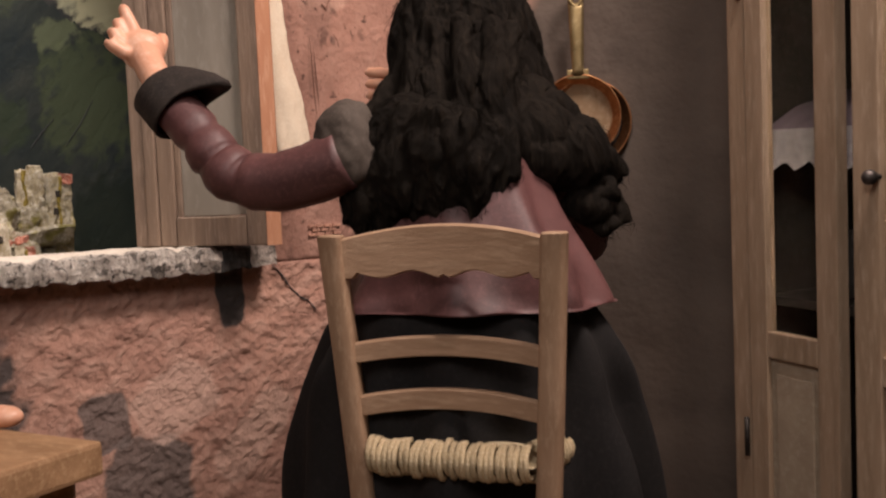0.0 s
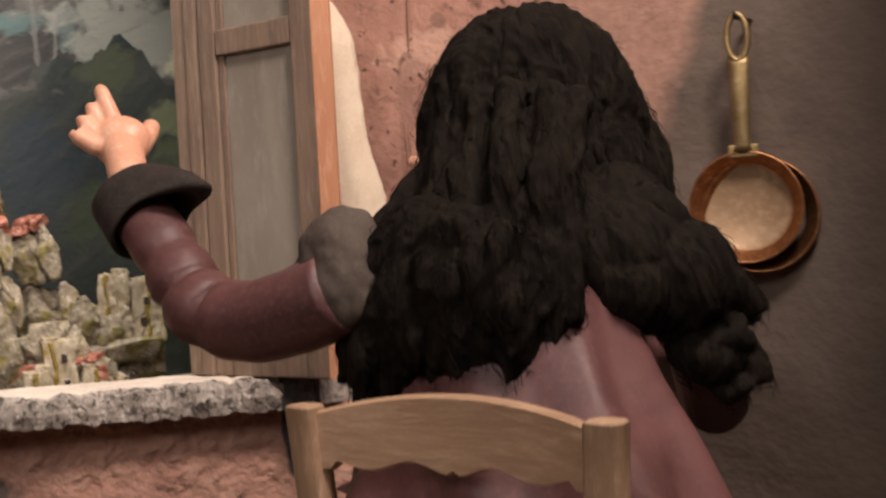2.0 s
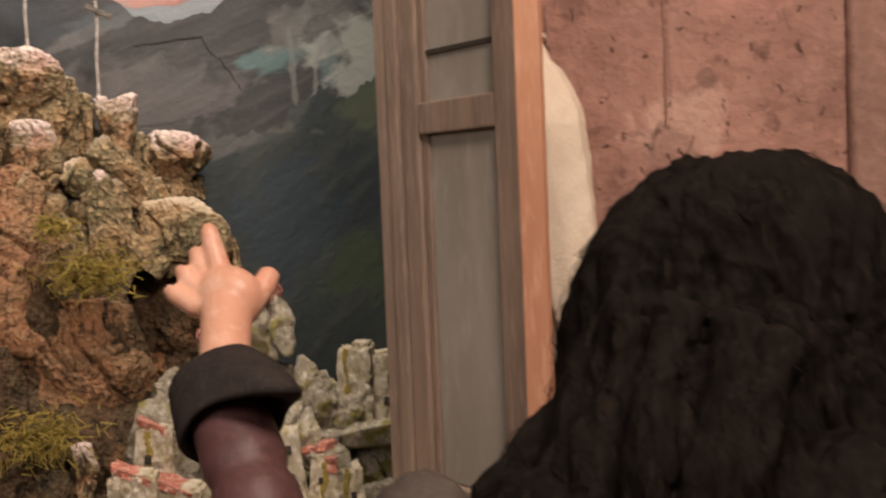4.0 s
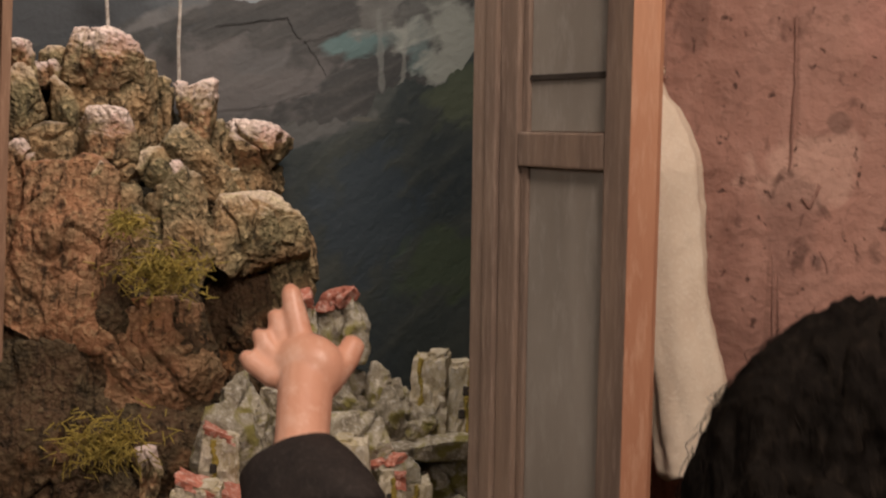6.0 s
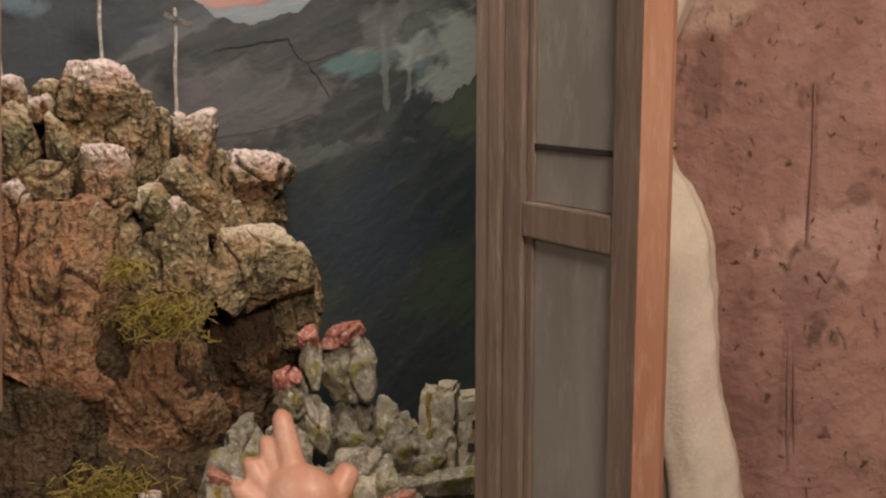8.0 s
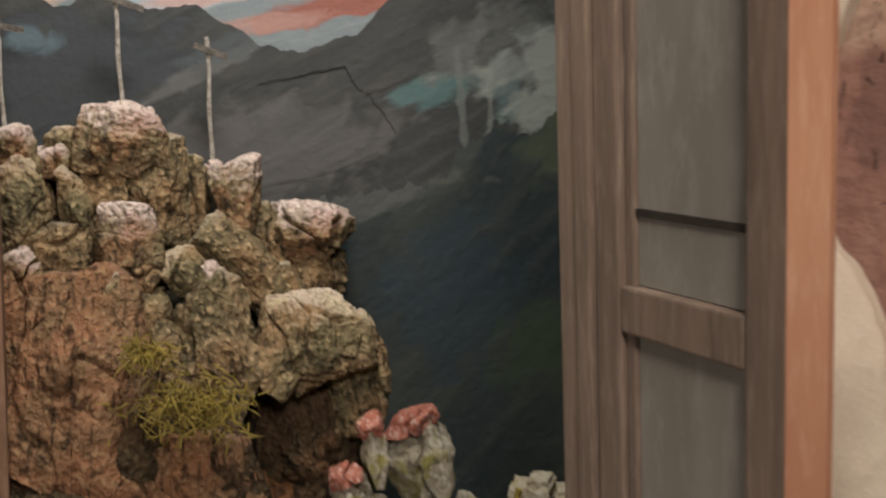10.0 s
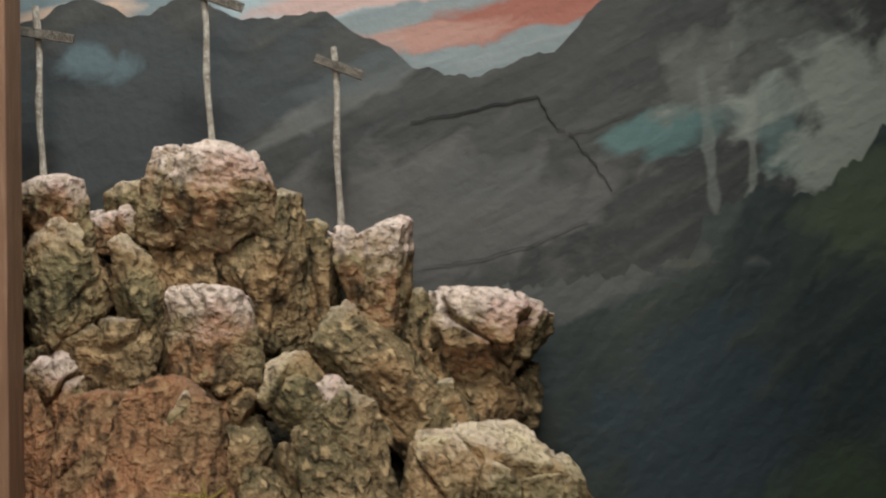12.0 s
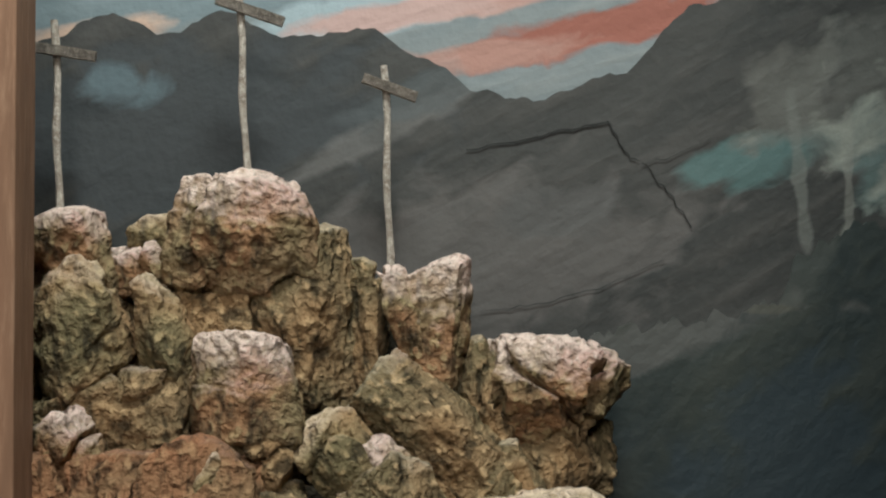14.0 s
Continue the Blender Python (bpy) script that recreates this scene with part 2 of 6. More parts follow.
# patches in the colour: near-black below the sill end, grey lower and at the left
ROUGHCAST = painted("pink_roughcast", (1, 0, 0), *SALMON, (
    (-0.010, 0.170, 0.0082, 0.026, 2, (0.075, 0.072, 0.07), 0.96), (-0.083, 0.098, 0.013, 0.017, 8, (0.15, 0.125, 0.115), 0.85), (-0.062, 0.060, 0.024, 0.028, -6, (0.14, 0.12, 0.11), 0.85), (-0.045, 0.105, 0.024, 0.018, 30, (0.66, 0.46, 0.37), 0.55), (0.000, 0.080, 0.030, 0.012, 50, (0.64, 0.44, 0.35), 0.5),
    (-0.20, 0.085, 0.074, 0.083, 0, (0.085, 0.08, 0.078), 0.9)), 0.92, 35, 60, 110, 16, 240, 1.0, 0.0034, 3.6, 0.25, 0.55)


def cork(name, main, other, deep, top, top_from=0.62, spot=42.0, third=(0.34, 0.165, 0.07), lilac=(0.44, 0.27, 0.26)):
    """Bark: pitted and furrowed, two earthy colours in blotches, dark pits, and dry-brushed paint that lightens tops
    and upward faces.
    """
    m = bpy.data.materials.new(name)
    m.use_nodes = True
    nt = m.node_tree
    n, l = nt.nodes, nt.links
    bsdf = n["Principled BSDF"]
    bsdf.inputs["Roughness"].default_value = 0.95
    bsdf.inputs["Specular IOR Level"].default_value = 0.15
    tc = n.new("ShaderNodeTexCoord")

    def tex(kind, scale, detail=4.0, stretch=None):
        t = n.new(kind)
        t.inputs["Scale"].default_value = scale
        if "Detail" in t.inputs:
            t.inputs["Detail"].default_value = detail
        src = tc.outputs["Object"]
        if stretch:
            mp = n.new("ShaderNodeMapping")
            mp.inputs["Scale"].default_value = stretch
            l.new(src, mp.inputs["Vector"])
            src = mp.outputs["Vector"]
        l.new(src, t.inputs["Vector"])
        return t

    def rng(v, lo, hi, a=0.0, b=1.0):
        r = n.new("ShaderNodeMapRange")
        for key, x in (("From Min", lo), ("From Max", hi), ("To Min", a), ("To Max", b)):
            r.inputs[key].default_value = x
        l.new(v, r.inputs["Value"])
        return r.outputs["Result"]

    def op(kind, a, b):
        x = n.new("ShaderNodeMath")
        x.operation = kind
        for sock, v in zip(x.inputs, (a, b)):
            if isinstance(v, float):
                sock.default_value = v
            else:
                l.new(v, sock)
        return x.outputs["Value"]

    def mix(fac, a, b):
        x = n.new("ShaderNodeMix")
        x.data_type = "RGBA"
        l.new(fac, x.inputs["Factor"])
        for sock, v in ((x.inputs["A"], a), (x.inputs["B"], b)):
            if isinstance(v, tuple):
                sock.default_value = rgb(v)
            else:
                l.new(v, sock)
        return x.outputs["Result"]

    blotch = tex("ShaderNodeTexNoise", spot, 3).outputs["Fac"]
    grit = tex("ShaderNodeTexNoise", 1300.0, 4).outputs["Fac"]
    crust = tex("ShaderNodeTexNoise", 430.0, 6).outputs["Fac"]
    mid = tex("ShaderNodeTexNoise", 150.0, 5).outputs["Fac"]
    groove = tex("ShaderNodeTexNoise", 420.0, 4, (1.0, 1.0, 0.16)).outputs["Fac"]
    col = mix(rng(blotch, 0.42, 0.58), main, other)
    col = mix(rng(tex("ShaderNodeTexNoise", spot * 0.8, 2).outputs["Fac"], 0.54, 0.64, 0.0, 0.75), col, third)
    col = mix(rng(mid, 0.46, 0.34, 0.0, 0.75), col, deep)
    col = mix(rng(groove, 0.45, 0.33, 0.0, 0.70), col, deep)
    col = mix(rng(crust, 0.53, 0.66, 0.0, 0.60), col, tuple(min(0.8, 2.0 * k) for k in other))
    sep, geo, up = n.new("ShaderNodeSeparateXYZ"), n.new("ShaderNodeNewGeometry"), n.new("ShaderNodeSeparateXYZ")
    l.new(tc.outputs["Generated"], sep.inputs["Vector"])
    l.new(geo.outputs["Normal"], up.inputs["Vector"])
    # coat follows height and upward normal, lightening tops the way overhead light would
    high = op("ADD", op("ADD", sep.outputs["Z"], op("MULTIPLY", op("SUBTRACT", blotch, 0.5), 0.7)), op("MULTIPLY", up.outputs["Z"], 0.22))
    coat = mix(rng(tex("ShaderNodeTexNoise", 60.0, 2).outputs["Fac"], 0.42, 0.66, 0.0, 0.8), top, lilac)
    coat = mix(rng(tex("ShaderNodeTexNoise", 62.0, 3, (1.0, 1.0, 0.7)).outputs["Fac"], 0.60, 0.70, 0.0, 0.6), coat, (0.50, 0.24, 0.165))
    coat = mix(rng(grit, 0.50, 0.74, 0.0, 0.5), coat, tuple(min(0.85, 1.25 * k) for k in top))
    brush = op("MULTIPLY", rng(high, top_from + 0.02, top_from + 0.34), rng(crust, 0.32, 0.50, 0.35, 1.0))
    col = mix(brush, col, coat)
    l.new(col, bsdf.inputs["Base Color"])
    h = op("ADD", op("MULTIPLY", rng(crust, 0.34, 0.62), 0.8), op("ADD", op("MULTIPLY", mid, 0.7), op("ADD", op("MULTIPLY", groove, 0.7), op("MULTIPLY", grit, 0.45))))
    bp = n.new("ShaderNodeBump")
    bp.inputs["Strength"].default_value, bp.inputs["Distance"].default_value = 1.0, 0.0016
    l.new(h, bp.inputs["Height"])
    l.new(bp.outputs["Normal"], bsdf.inputs["Normal"])
    return m


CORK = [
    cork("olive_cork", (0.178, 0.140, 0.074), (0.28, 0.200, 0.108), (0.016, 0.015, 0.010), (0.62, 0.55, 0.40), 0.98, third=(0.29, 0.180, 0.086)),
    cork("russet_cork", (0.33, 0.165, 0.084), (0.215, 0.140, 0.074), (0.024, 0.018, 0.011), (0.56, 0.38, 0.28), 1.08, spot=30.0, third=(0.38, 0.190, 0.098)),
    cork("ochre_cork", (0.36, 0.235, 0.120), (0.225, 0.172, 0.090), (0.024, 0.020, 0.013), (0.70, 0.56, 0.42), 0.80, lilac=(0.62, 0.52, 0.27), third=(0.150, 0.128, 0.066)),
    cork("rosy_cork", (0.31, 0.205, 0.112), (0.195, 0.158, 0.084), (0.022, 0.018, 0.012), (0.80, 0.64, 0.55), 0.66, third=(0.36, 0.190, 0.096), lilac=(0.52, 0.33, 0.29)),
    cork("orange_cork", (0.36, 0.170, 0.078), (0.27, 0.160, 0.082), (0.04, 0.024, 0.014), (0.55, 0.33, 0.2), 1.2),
    # umber, darkened further so the lower pieces carry their shade in the colour
    cork("shaded_umber_cork", (0.105, 0.064, 0.035), (0.076, 0.056, 0.030), (0.013, 0.010, 0.007), (0.3, 0.2, 0.12), 1.4, third=(0.170, 0.086, 0.040)),
    # near-black colour that makes the gaps read as deep shade
    cork("gap_shade_cork", (0.032, 0.026, 0.017), (0.024, 0.021, 0.014), (0.009, 0.008, 0.006), (0.1, 0.08, 0.05), 1.4),
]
TOWN_WALL = material("flaked_house_paint", (0.66, 0.58, 0.43), (0.40, 0.32, 0.18), (0.80, 0.75, 0.65), 0.9, 130, 500, 1.0, stretch=(1, 1, 0.6), stain=(0.40, 0.31, 0.07), stain_scale=75, stain_at=0.56, randomness=0.15)
TOWN_ROOF = material("red_roof_paint", (0.46, 0.165, 0.105), (0.30, 0.10, 0.062), (0.78, 0.60, 0.50), 0.9, 160, 420, 0.8, randomness=0.2)
TOWN_ROCK = material("painted_town_rock", (0.57, 0.50, 0.36), (0.24, 0.20, 0.135), (0.84, 0.78, 0.67), 0.92, 95, 420, 1.0, stain=(0.29, 0.250, 0.075), stain_scale=70, stain_at=0.505, bump_scale=1.5, randomness=0.25)
MOSS = material("yellow_moss", (0.34, 0.245, 0.045), (0.16, 0.125, 0.025), (0.50, 0.38, 0.09), 0.9, 200, 700, 0.4)
CROSS_WOOD = material("pale_cross_wood", (0.50, 0.45, 0.38), (0.22, 0.18, 0.14), (0.7, 0.65, 0.58), 0.8, 300, 900, 0.6)
CROSS_BAR = material("dark_crossbar_wood", (0.16, 0.137, 0.112), (0.08, 0.068, 0.056), (0.28, 0.25, 0.21), 0.8, 300, 900, 0.6)
ALONG = (0.148, 0.989, 0)
SKY = painted("painted_sky", ALONG, (0.20, 0.223, 0.228), (0.157, 0.183, 0.194), (0.255, 0.268, 0.262), (
    (-0.02, 0.437, 0.06, 0.008, 4, (0.17, 0.215, 0.235), 0.8),
    (0.086, 0.4262, 0.040, 0.0060, 10, (0.27, 0.10, 0.070), 0.92), (0.060, 0.4210, 0.026, 0.0042, 6, (0.38, 0.23, 0.19), 0.8), (0.030, 0.432, 0.030, 0.005, 4, (0.36, 0.43, 0.46), 0.7),
    (-0.035, 0.430, 0.018, 0.0035, 5, (0.55, 0.38, 0.28), 0.8), (0.06, 0.435, 0.04, 0.004, 8, (0.47, 0.27, 0.22), 0.7)), 0.85, 12)
HILL = painted("painted_grey_hills", ALONG, (0.055, 0.055, 0.052), (0.037, 0.039, 0.038), (0.086, 0.082, 0.076), (
    (-0.02, 0.405, 0.060, 0.022, 5, (0.050, 0.055, 0.058), 0.9), (-0.03, 0.416, 0.010, 0.005, 0, (0.12, 0.16, 0.18), 0.7), (0.03, 0.400, 0.030, 0.004, 25, (0.150, 0.145, 0.138), 0.6),
    (0.055, 0.368, 0.060, 0.020, 8, (0.135, 0.125, 0.118), 0.6), (0.045, 0.412, 0.018, 0.006, 25, (0.085, 0.095, 0.098), 0.6), (0.080, 0.380, 0.018, 0.008, 0, (0.085, 0.086, 0.084), 0.5),
    (0.132, 0.3905, 0.021, 0.0062, 12, (0.095, 0.150, 0.146), 0.85), (0.165, 0.390, 0.010, 0.015, 0, (0.125, 0.170, 0.164), 0.7), (0.143, 0.408, 0.016, 0.012, 60, (0.135, 0.132, 0.118), 0.5),
    (0.168, 0.405, 0.032, 0.020, 10, (0.145, 0.145, 0.132), 0.5), (0.1435, 0.383, 0.0022, 0.024, 3, (0.16, 0.165, 0.15), 0.6), (0.157, 0.386, 0.0016, 0.020, -2, (0.19, 0.19, 0.17), 0.6), (0.215, 0.390, 0.055, 0.028, 0, (0.25, 0.26, 0.225), 0.85), (0.255, 0.367, 0.018, 0.012, -30, (0.40, 0.39, 0.26), 0.85),
    (0.290, 0.362, 0.036, 0.020, -10, (0.52, 0.49, 0.31), 0.9)), 0.8, 25)
WOOD_PAINT = painted("painted_dark_woods", ALONG, (0.043, 0.050, 0.044), (0.026, 0.034, 0.036), (0.062, 0.066, 0.055), (
    (0.070, 0.343, 0.070, 0.008, 5, (0.098, 0.098, 0.092), 0.85), (0.140, 0.362, 0.012, 0.010, 30, (0.08, 0.085, 0.075), 0.5), (0.138, 0.300, 0.030, 0.035, 0, (0.032, 0.044, 0.054), 0.7), (0.185, 0.272, 0.030, 0.020, 0, (0.052, 0.070, 0.036), 0.6),
    (0.270, 0.290, 0.050, 0.045, 0, (0.082, 0.10, 0.052), 0.75), (0.190, 0.365, 0.020, 0.016, 30, (0.085, 0.10, 0.055), 0.5), (0.240, 0.338, 0.022, 0.011, 10, (0.16, 0.18, 0.10), 0.7),
    (0.0985, 0.352, 0.012, 0.0020, 6, (0.125, 0.118, 0.085), 0.5), (0.132, 0.351, 0.008, 0.0014, -4, (0.11, 0.105, 0.082), 0.45),
    (0.290, 0.195, 0.07, 0.04, 0, (0.020, 0.028, 0.020), 0.7)), 0.6, 40,
    16.0, 70.0, 12.0)

# ---- mesh helpers ----


def link_mesh(name, bm, mats, parent=None, smooth=False):
    me = bpy.data.meshes.new(name)
    bm.normal_update()
    bm.to_mesh(me)
    bm.free()
    for m in mats if isinstance(mats, (list, tuple)) else [mats]:
        me.materials.append(m)
    if smooth:
        for p in me.polygons:
            p.use_smooth = True
    ob = new(name, me)
    if parent is not None:
        ob.parent = parent
    return ob


def part(name, bm, mats, parent, label="", smooth=False):
    ob = link_mesh(name, bm, mats, parent, smooth)
    if label:
        ob["label"] = label
    return ob


def thing(name, label, category, at=(0, 0, 0), yaw=0.0, group="", kind=""):
    ob = new(name)
    ob.matrix_world = pose(*at, 0, 0, yaw)
    return tagged(ob, label, category, group, kind)


def box(bm, x0, y0, z0, x1, y1, z1, bevel=0.0, m=None):
    vs = [bm.verts.new((x, y, z)) for x in (x0, x1) for y in (y0, y1) for z in (z0, z1)]
    q = [(0, 1, 3, 2), (4, 6, 7, 5), (0, 4, 5, 1), (2, 3, 7, 6), (0, 2, 6, 4), (1, 5, 7, 3)]
    fs = [bm.faces.new([vs[i] for i in f]) for f in q]
    if bevel:
        edges = {e for f in fs for e in f.edges}
        got = bmesh.ops.bevel(bm, geom=list(edges), offset=bevel, segments=2, affect="EDGES", profile=0.6)
        vs = list({v for f in got["faces"] for v in f.verts} | {v for v in vs if v.is_valid})
    if m is not None:
        bmesh.ops.transform(bm, matrix=m, verts=[v for v in vs if v.is_valid])
    return vs


def boxed(*a, bevel=0.0, m=None):
    bm = bmesh.new()
    box(bm, *a, bevel=bevel, m=m)
    return bm


def tube(bm, pts, radii, seg=12, squash=None, mat=0, caps=True, wobble=0.0, seed=0):
    """A skin along pts; radii: one number or (across, up) for each point."""
    rings, n = [], len(pts)
    pts = [Vector(p) for p in pts]
    side0 = None
    for i, p in enumerate(pts):
        d = (pts[min(i + 1, n - 1)] - pts[max(i - 1, 0)]).normalized()
        ref = side0 if side0 is not None else (Vector((1, 0, 0)) if abs(d.x) < 0.8 else Vector((0, 1, 0)))
        s = (ref - d * ref.dot(d)).normalized()
        side0 = s
        u = d.cross(s)
        ra, rb = radii[i] if isinstance(radii[i], tuple) else (radii[i], radii[i])
        ring = []
        for k in range(seg):
            a = 2 * math.pi * k / seg
            q = p + s * (math.cos(a) * ra) + u * (math.sin(a) * rb)
            if wobble:
                w = noise.noise(Vector((q.x * 60 + seed, q.y * 60, q.z * 60)))
                q += (q - p).normalized() * (w * wobble)
            ring.append(bm.verts.new(q))
        rings.append(ring)
    for a, b in zip(rings, rings[1:]):
        for k in range(seg):
            f = bm.faces.new((a[k], a[(k + 1) % seg], b[(k + 1) % seg], b[k]))
            f.material_index = mat
    if caps:
        for ring, flip in ((rings[0], True), (rings[-1], False)):
            f = bm.faces.new(ring[::-1] if flip else ring)
            f.material_index = mat
    return rings


def blob(bm, centre, radii, mat=0, sub=3, rough=0.0, freq=60.0, seed=0.0, turn=None):
    got = bmesh.ops.create_icosphere(bm, subdivisions=sub, radius=1.0)
    c = Vector(centre)
    for v in got["verts"]:
        q = Vector((v.co.x * radii[0], v.co.y * radii[1], v.co.z * radii[2]))
        if turn is not None:
            q = turn @ q
        if rough:
            k = noise.fractal((q + c) * freq + Vector((seed, seed, seed)), 1.0, 2.0, 4)
            q += q.normalized() * (k * rough)
        v.co = c + q
    for f in {f for v in got["verts"] for f in v.link_faces}:
        f.material_index = mat
    return got["verts"]


# The window wall runs at 48 degrees; a: along it, n: out of it into the room.
WA, WN = Vector((0.669, 0.743, 0)), Vector((0.743, -0.669, 0))
WALL_C = -0.250
# The landscape behind it faces along EA; u runs along GA.
EA, GA = Vector((0.989, -0.148, 0)), Vector((0.148, 0.989, 0))


def wall_m(s=0.0, c=WALL_C, z=0.0):
    """Local x along the window wall, local y out of the room, local z up."""
    m = Matrix.Identity(4)
    o = WA * s + WN * c
    m.col[0][:3], m.col[1][:3], m.col[2][:3] = WA, -WN, (0, 0, 1)
    m.translation = (o.x, o.y, z)
    return m


def land(e, u, z):
    p = EA * e + GA * u
    return Vector((p.x, p.y, z))

# ---- the setting ----
ROOM_TOP = 0.70


def relief_wall(name, m, s0, s1, z0, z1, step, mats, pick=None, amp=0.0012, thick=0.012, freq=45.0, ridged=0.0):
    """A plastered wall: a fine uneven front sheet and a plain back, closed at its rim. Local y points out of the room."""
    bm = bmesh.new()
    ns, nz = max(2, round((s1 - s0) / step)), max(2, round((z1 - z0) / step))
    grid = []
    for i in range(ns + 1):
        row = []
        for k in range(nz + 1):
            s, z = s0 + (s1 - s0) * i / ns, z0 + (z1 - z0) * k / nz
            edge = min(i, ns - i, k, nz - k)
            q = Vector((s * freq, z * freq, 3.1))
            h = noise.fractal(q, 0.9, 2.1, 5) + 0.6 * noise.noise(q * 0.25)
            if ridged:
                bent = q * 1.1 + Vector((noise.noise(q * 0.7), noise.noise(q * 0.7 + Vector((5, 3, 1))), 0)) * 1.3
                h = 0.5 * h + ridged * (1 - abs(noise.noise(bent))) ** 5 * max(0.0, min(1.0, 0.5 + 1.6 * noise.noise(q * 0.16)))
            row.append(bm.verts.new((s, -h * amp if edge else 0.0, z)))
        grid.append(row)
    for i in range(ns):
        for k in range(nz):
            f = bm.faces.new((grid[i][k], grid[i + 1][k], grid[i + 1][k + 1], grid[i][k + 1]))
            c = f.calc_center_median()
            f.material_index = pick(c.x, c.z) if pick else 0
            f.smooth = True
    back = [bm.verts.new((s, thick, z)) for s, z in ((s0, z0), (s1, z0), (s1, z1), (s0, z1))]
    bm.faces.new(back[::-1])
    rims = (([grid[i][0] for i in range(ns + 1)], 0, 1), ([grid[ns][k] for k in range(nz + 1)], 1, 2),
            ([grid[i][nz] for i in range(ns, -1, -1)], 2, 3), ([grid[0][k] for k in range(nz, -1, -1)], 3, 0))
    for line, a, b in rims:
        bm.faces.new(list(reversed(line)) + [back[a], back[b]])
    ob = link_mesh(name, bm, mats)
    ob.matrix_world = m
    return ob


CORNER_S = 0.115
WIN_L, WIN_R, WIN_B, WIN_T = -0.300, -0.031, 0.178, 0.67
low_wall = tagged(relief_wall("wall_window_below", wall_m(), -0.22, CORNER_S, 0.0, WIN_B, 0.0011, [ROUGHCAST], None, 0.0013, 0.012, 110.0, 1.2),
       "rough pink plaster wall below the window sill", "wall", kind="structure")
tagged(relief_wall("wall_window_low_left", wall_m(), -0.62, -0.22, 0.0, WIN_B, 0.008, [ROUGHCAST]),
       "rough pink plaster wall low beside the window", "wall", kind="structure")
side_wall = tagged(relief_wall("wall_window_right", wall_m(), WIN_R, CORNER_S, WIN_B, ROOM_TOP, 0.003, [PLASTER], None, 0.0013),
       "uneven pink plaster wall beside the window", "wall", kind="structure")
tagged(relief_wall("wall_window_left", wall_m(), -0.62, WIN_L, WIN_B, ROOM_TOP, 0.008, [PLASTER]),
       "pink plaster wall beyond the window", "wall", kind="structure")
tagged(relief_wall("wall_window_above", wall_m(), WIN_L, WIN_R, WIN_T, ROOM_TOP, 0.008, [PLASTER]),
       "pink plaster wall above the window", "wall", kind="structure")
# a crack in the plaster and a patch of bare bricks by the corner
bm = bmesh.new()
route = [(0.0162, 0.1765), (0.0205, 0.1720), (0.0251, 0.1640), (0.0315, 0.1567), (0.0360, 0.1545), (0.0408, 0.1485)]
tube(bm, [(s + 0.0004 * math.sin(s * 3000), -0.0012, z) for s, z in route], [(0.0004, 0.0006)] * 6, 6)
part("crack", bm, DARK_PAINT, low_wall, "dark crack in the plaster")
SCORE = material("old_plaster_stain", (0.33, 0.185, 0.140), (0.26, 0.145, 0.11), (0.40, 0.235, 0.18), 0.9, 200, 600, 0.4)
BRICK = material("bare_brick", (0.47, 0.255, 0.18), (0.39, 0.20, 0.14), (0.54, 0.33, 0.24), 0.9, 200, 700, 0.5, randomness=0.2)
brick_me = bpy.data.meshes.new("brick")
bm = boxed(-0.0023, -0.0014, -0.0009, 0.0023, 0.002, 0.0009, bevel=0.0003)
bm.to_mesh(brick_me)
bm.free()
brick_me.materials.append(BRICK)
for row in range(3):
    for k in range(4 - row % 2):
        ob = new("brick", brick_me)
        ob.parent = side_wall
        ob.matrix_local = pose(0.0410 + 0.0051 * k + 0.0025 * (row % 2), -0.0006, 0.1925 + 0.0024 * row, 0, 2 * (k - row), 0)

# scored lines and scabs in the plaster beside the window
for route, wide in (([(0.0090, 0.3780), (0.0092, 0.3640)], 0.0007), ([(0.0503, 0.3840), (0.0508, 0.3600), (0.0505, 0.3350)], 0.0004), ([(0.0461, 0.3068), (0.0470, 0.2850), (0.0481, 0.2600)], 0.0005),
                    ([(0.0478, 0.3030), (0.0488, 0.2850), (0.0497, 0.2660)], 0.0003), ([(0.0545, 0.3260), (0.0570, 0.3225), (0.0600, 0.3300)], 0.0005), ([(0.0610, 0.3085), (0.0632, 0.3045), (0.0640, 0.3010)], 0.0006)):
    bm = bmesh.new()
    fine = [(a[0] + (b[0] - a[0]) * k / 8, a[1] + (b[1] - a[1]) * k / 8) for a, b in zip(route, route[1:]) for k in range(8)] + [route[-1]]
    tube(bm, [(x + 0.0003 * noise.noise(Vector((z * 500, x * 90, 0))), -0.0006, z) for x, z in fine], [(wide, 0.0006 * (0.5 + 0.5 * math.sin(math.pi * (i + 0.5) / len(fine)))) for i in range(len(fine))], 6)
    part("scored_line", bm, SCORE, side_wall)

# The back wall: pink near the corner, colour darkened to shaded grey-brown further on.
BACK = bpy.data.materials.new("pink_to_shade_back_wall")
BACK.use_nodes = True
_nt = BACK.node_tree
_b = _nt.nodes["Principled BSDF"]
_b.inputs["Roughness"].default_value = 0.92
_tc = _nt.nodes.new("ShaderNodeTexCoord")
_sep = _nt.nodes.new("ShaderNodeSeparateXYZ")
_nt.links.new(_tc.outputs["Object"], _sep.inputs["Vector"])


def _node(kind, **inputs):
    x = _nt.nodes.new(kind)
    for key, v in inputs.items():
        sock = x.inputs[key.replace("_", " ")]
        if hasattr(v, "is_output"):
            _nt.links.new(v, sock)
        else:
            sock.default_value = v
    return x


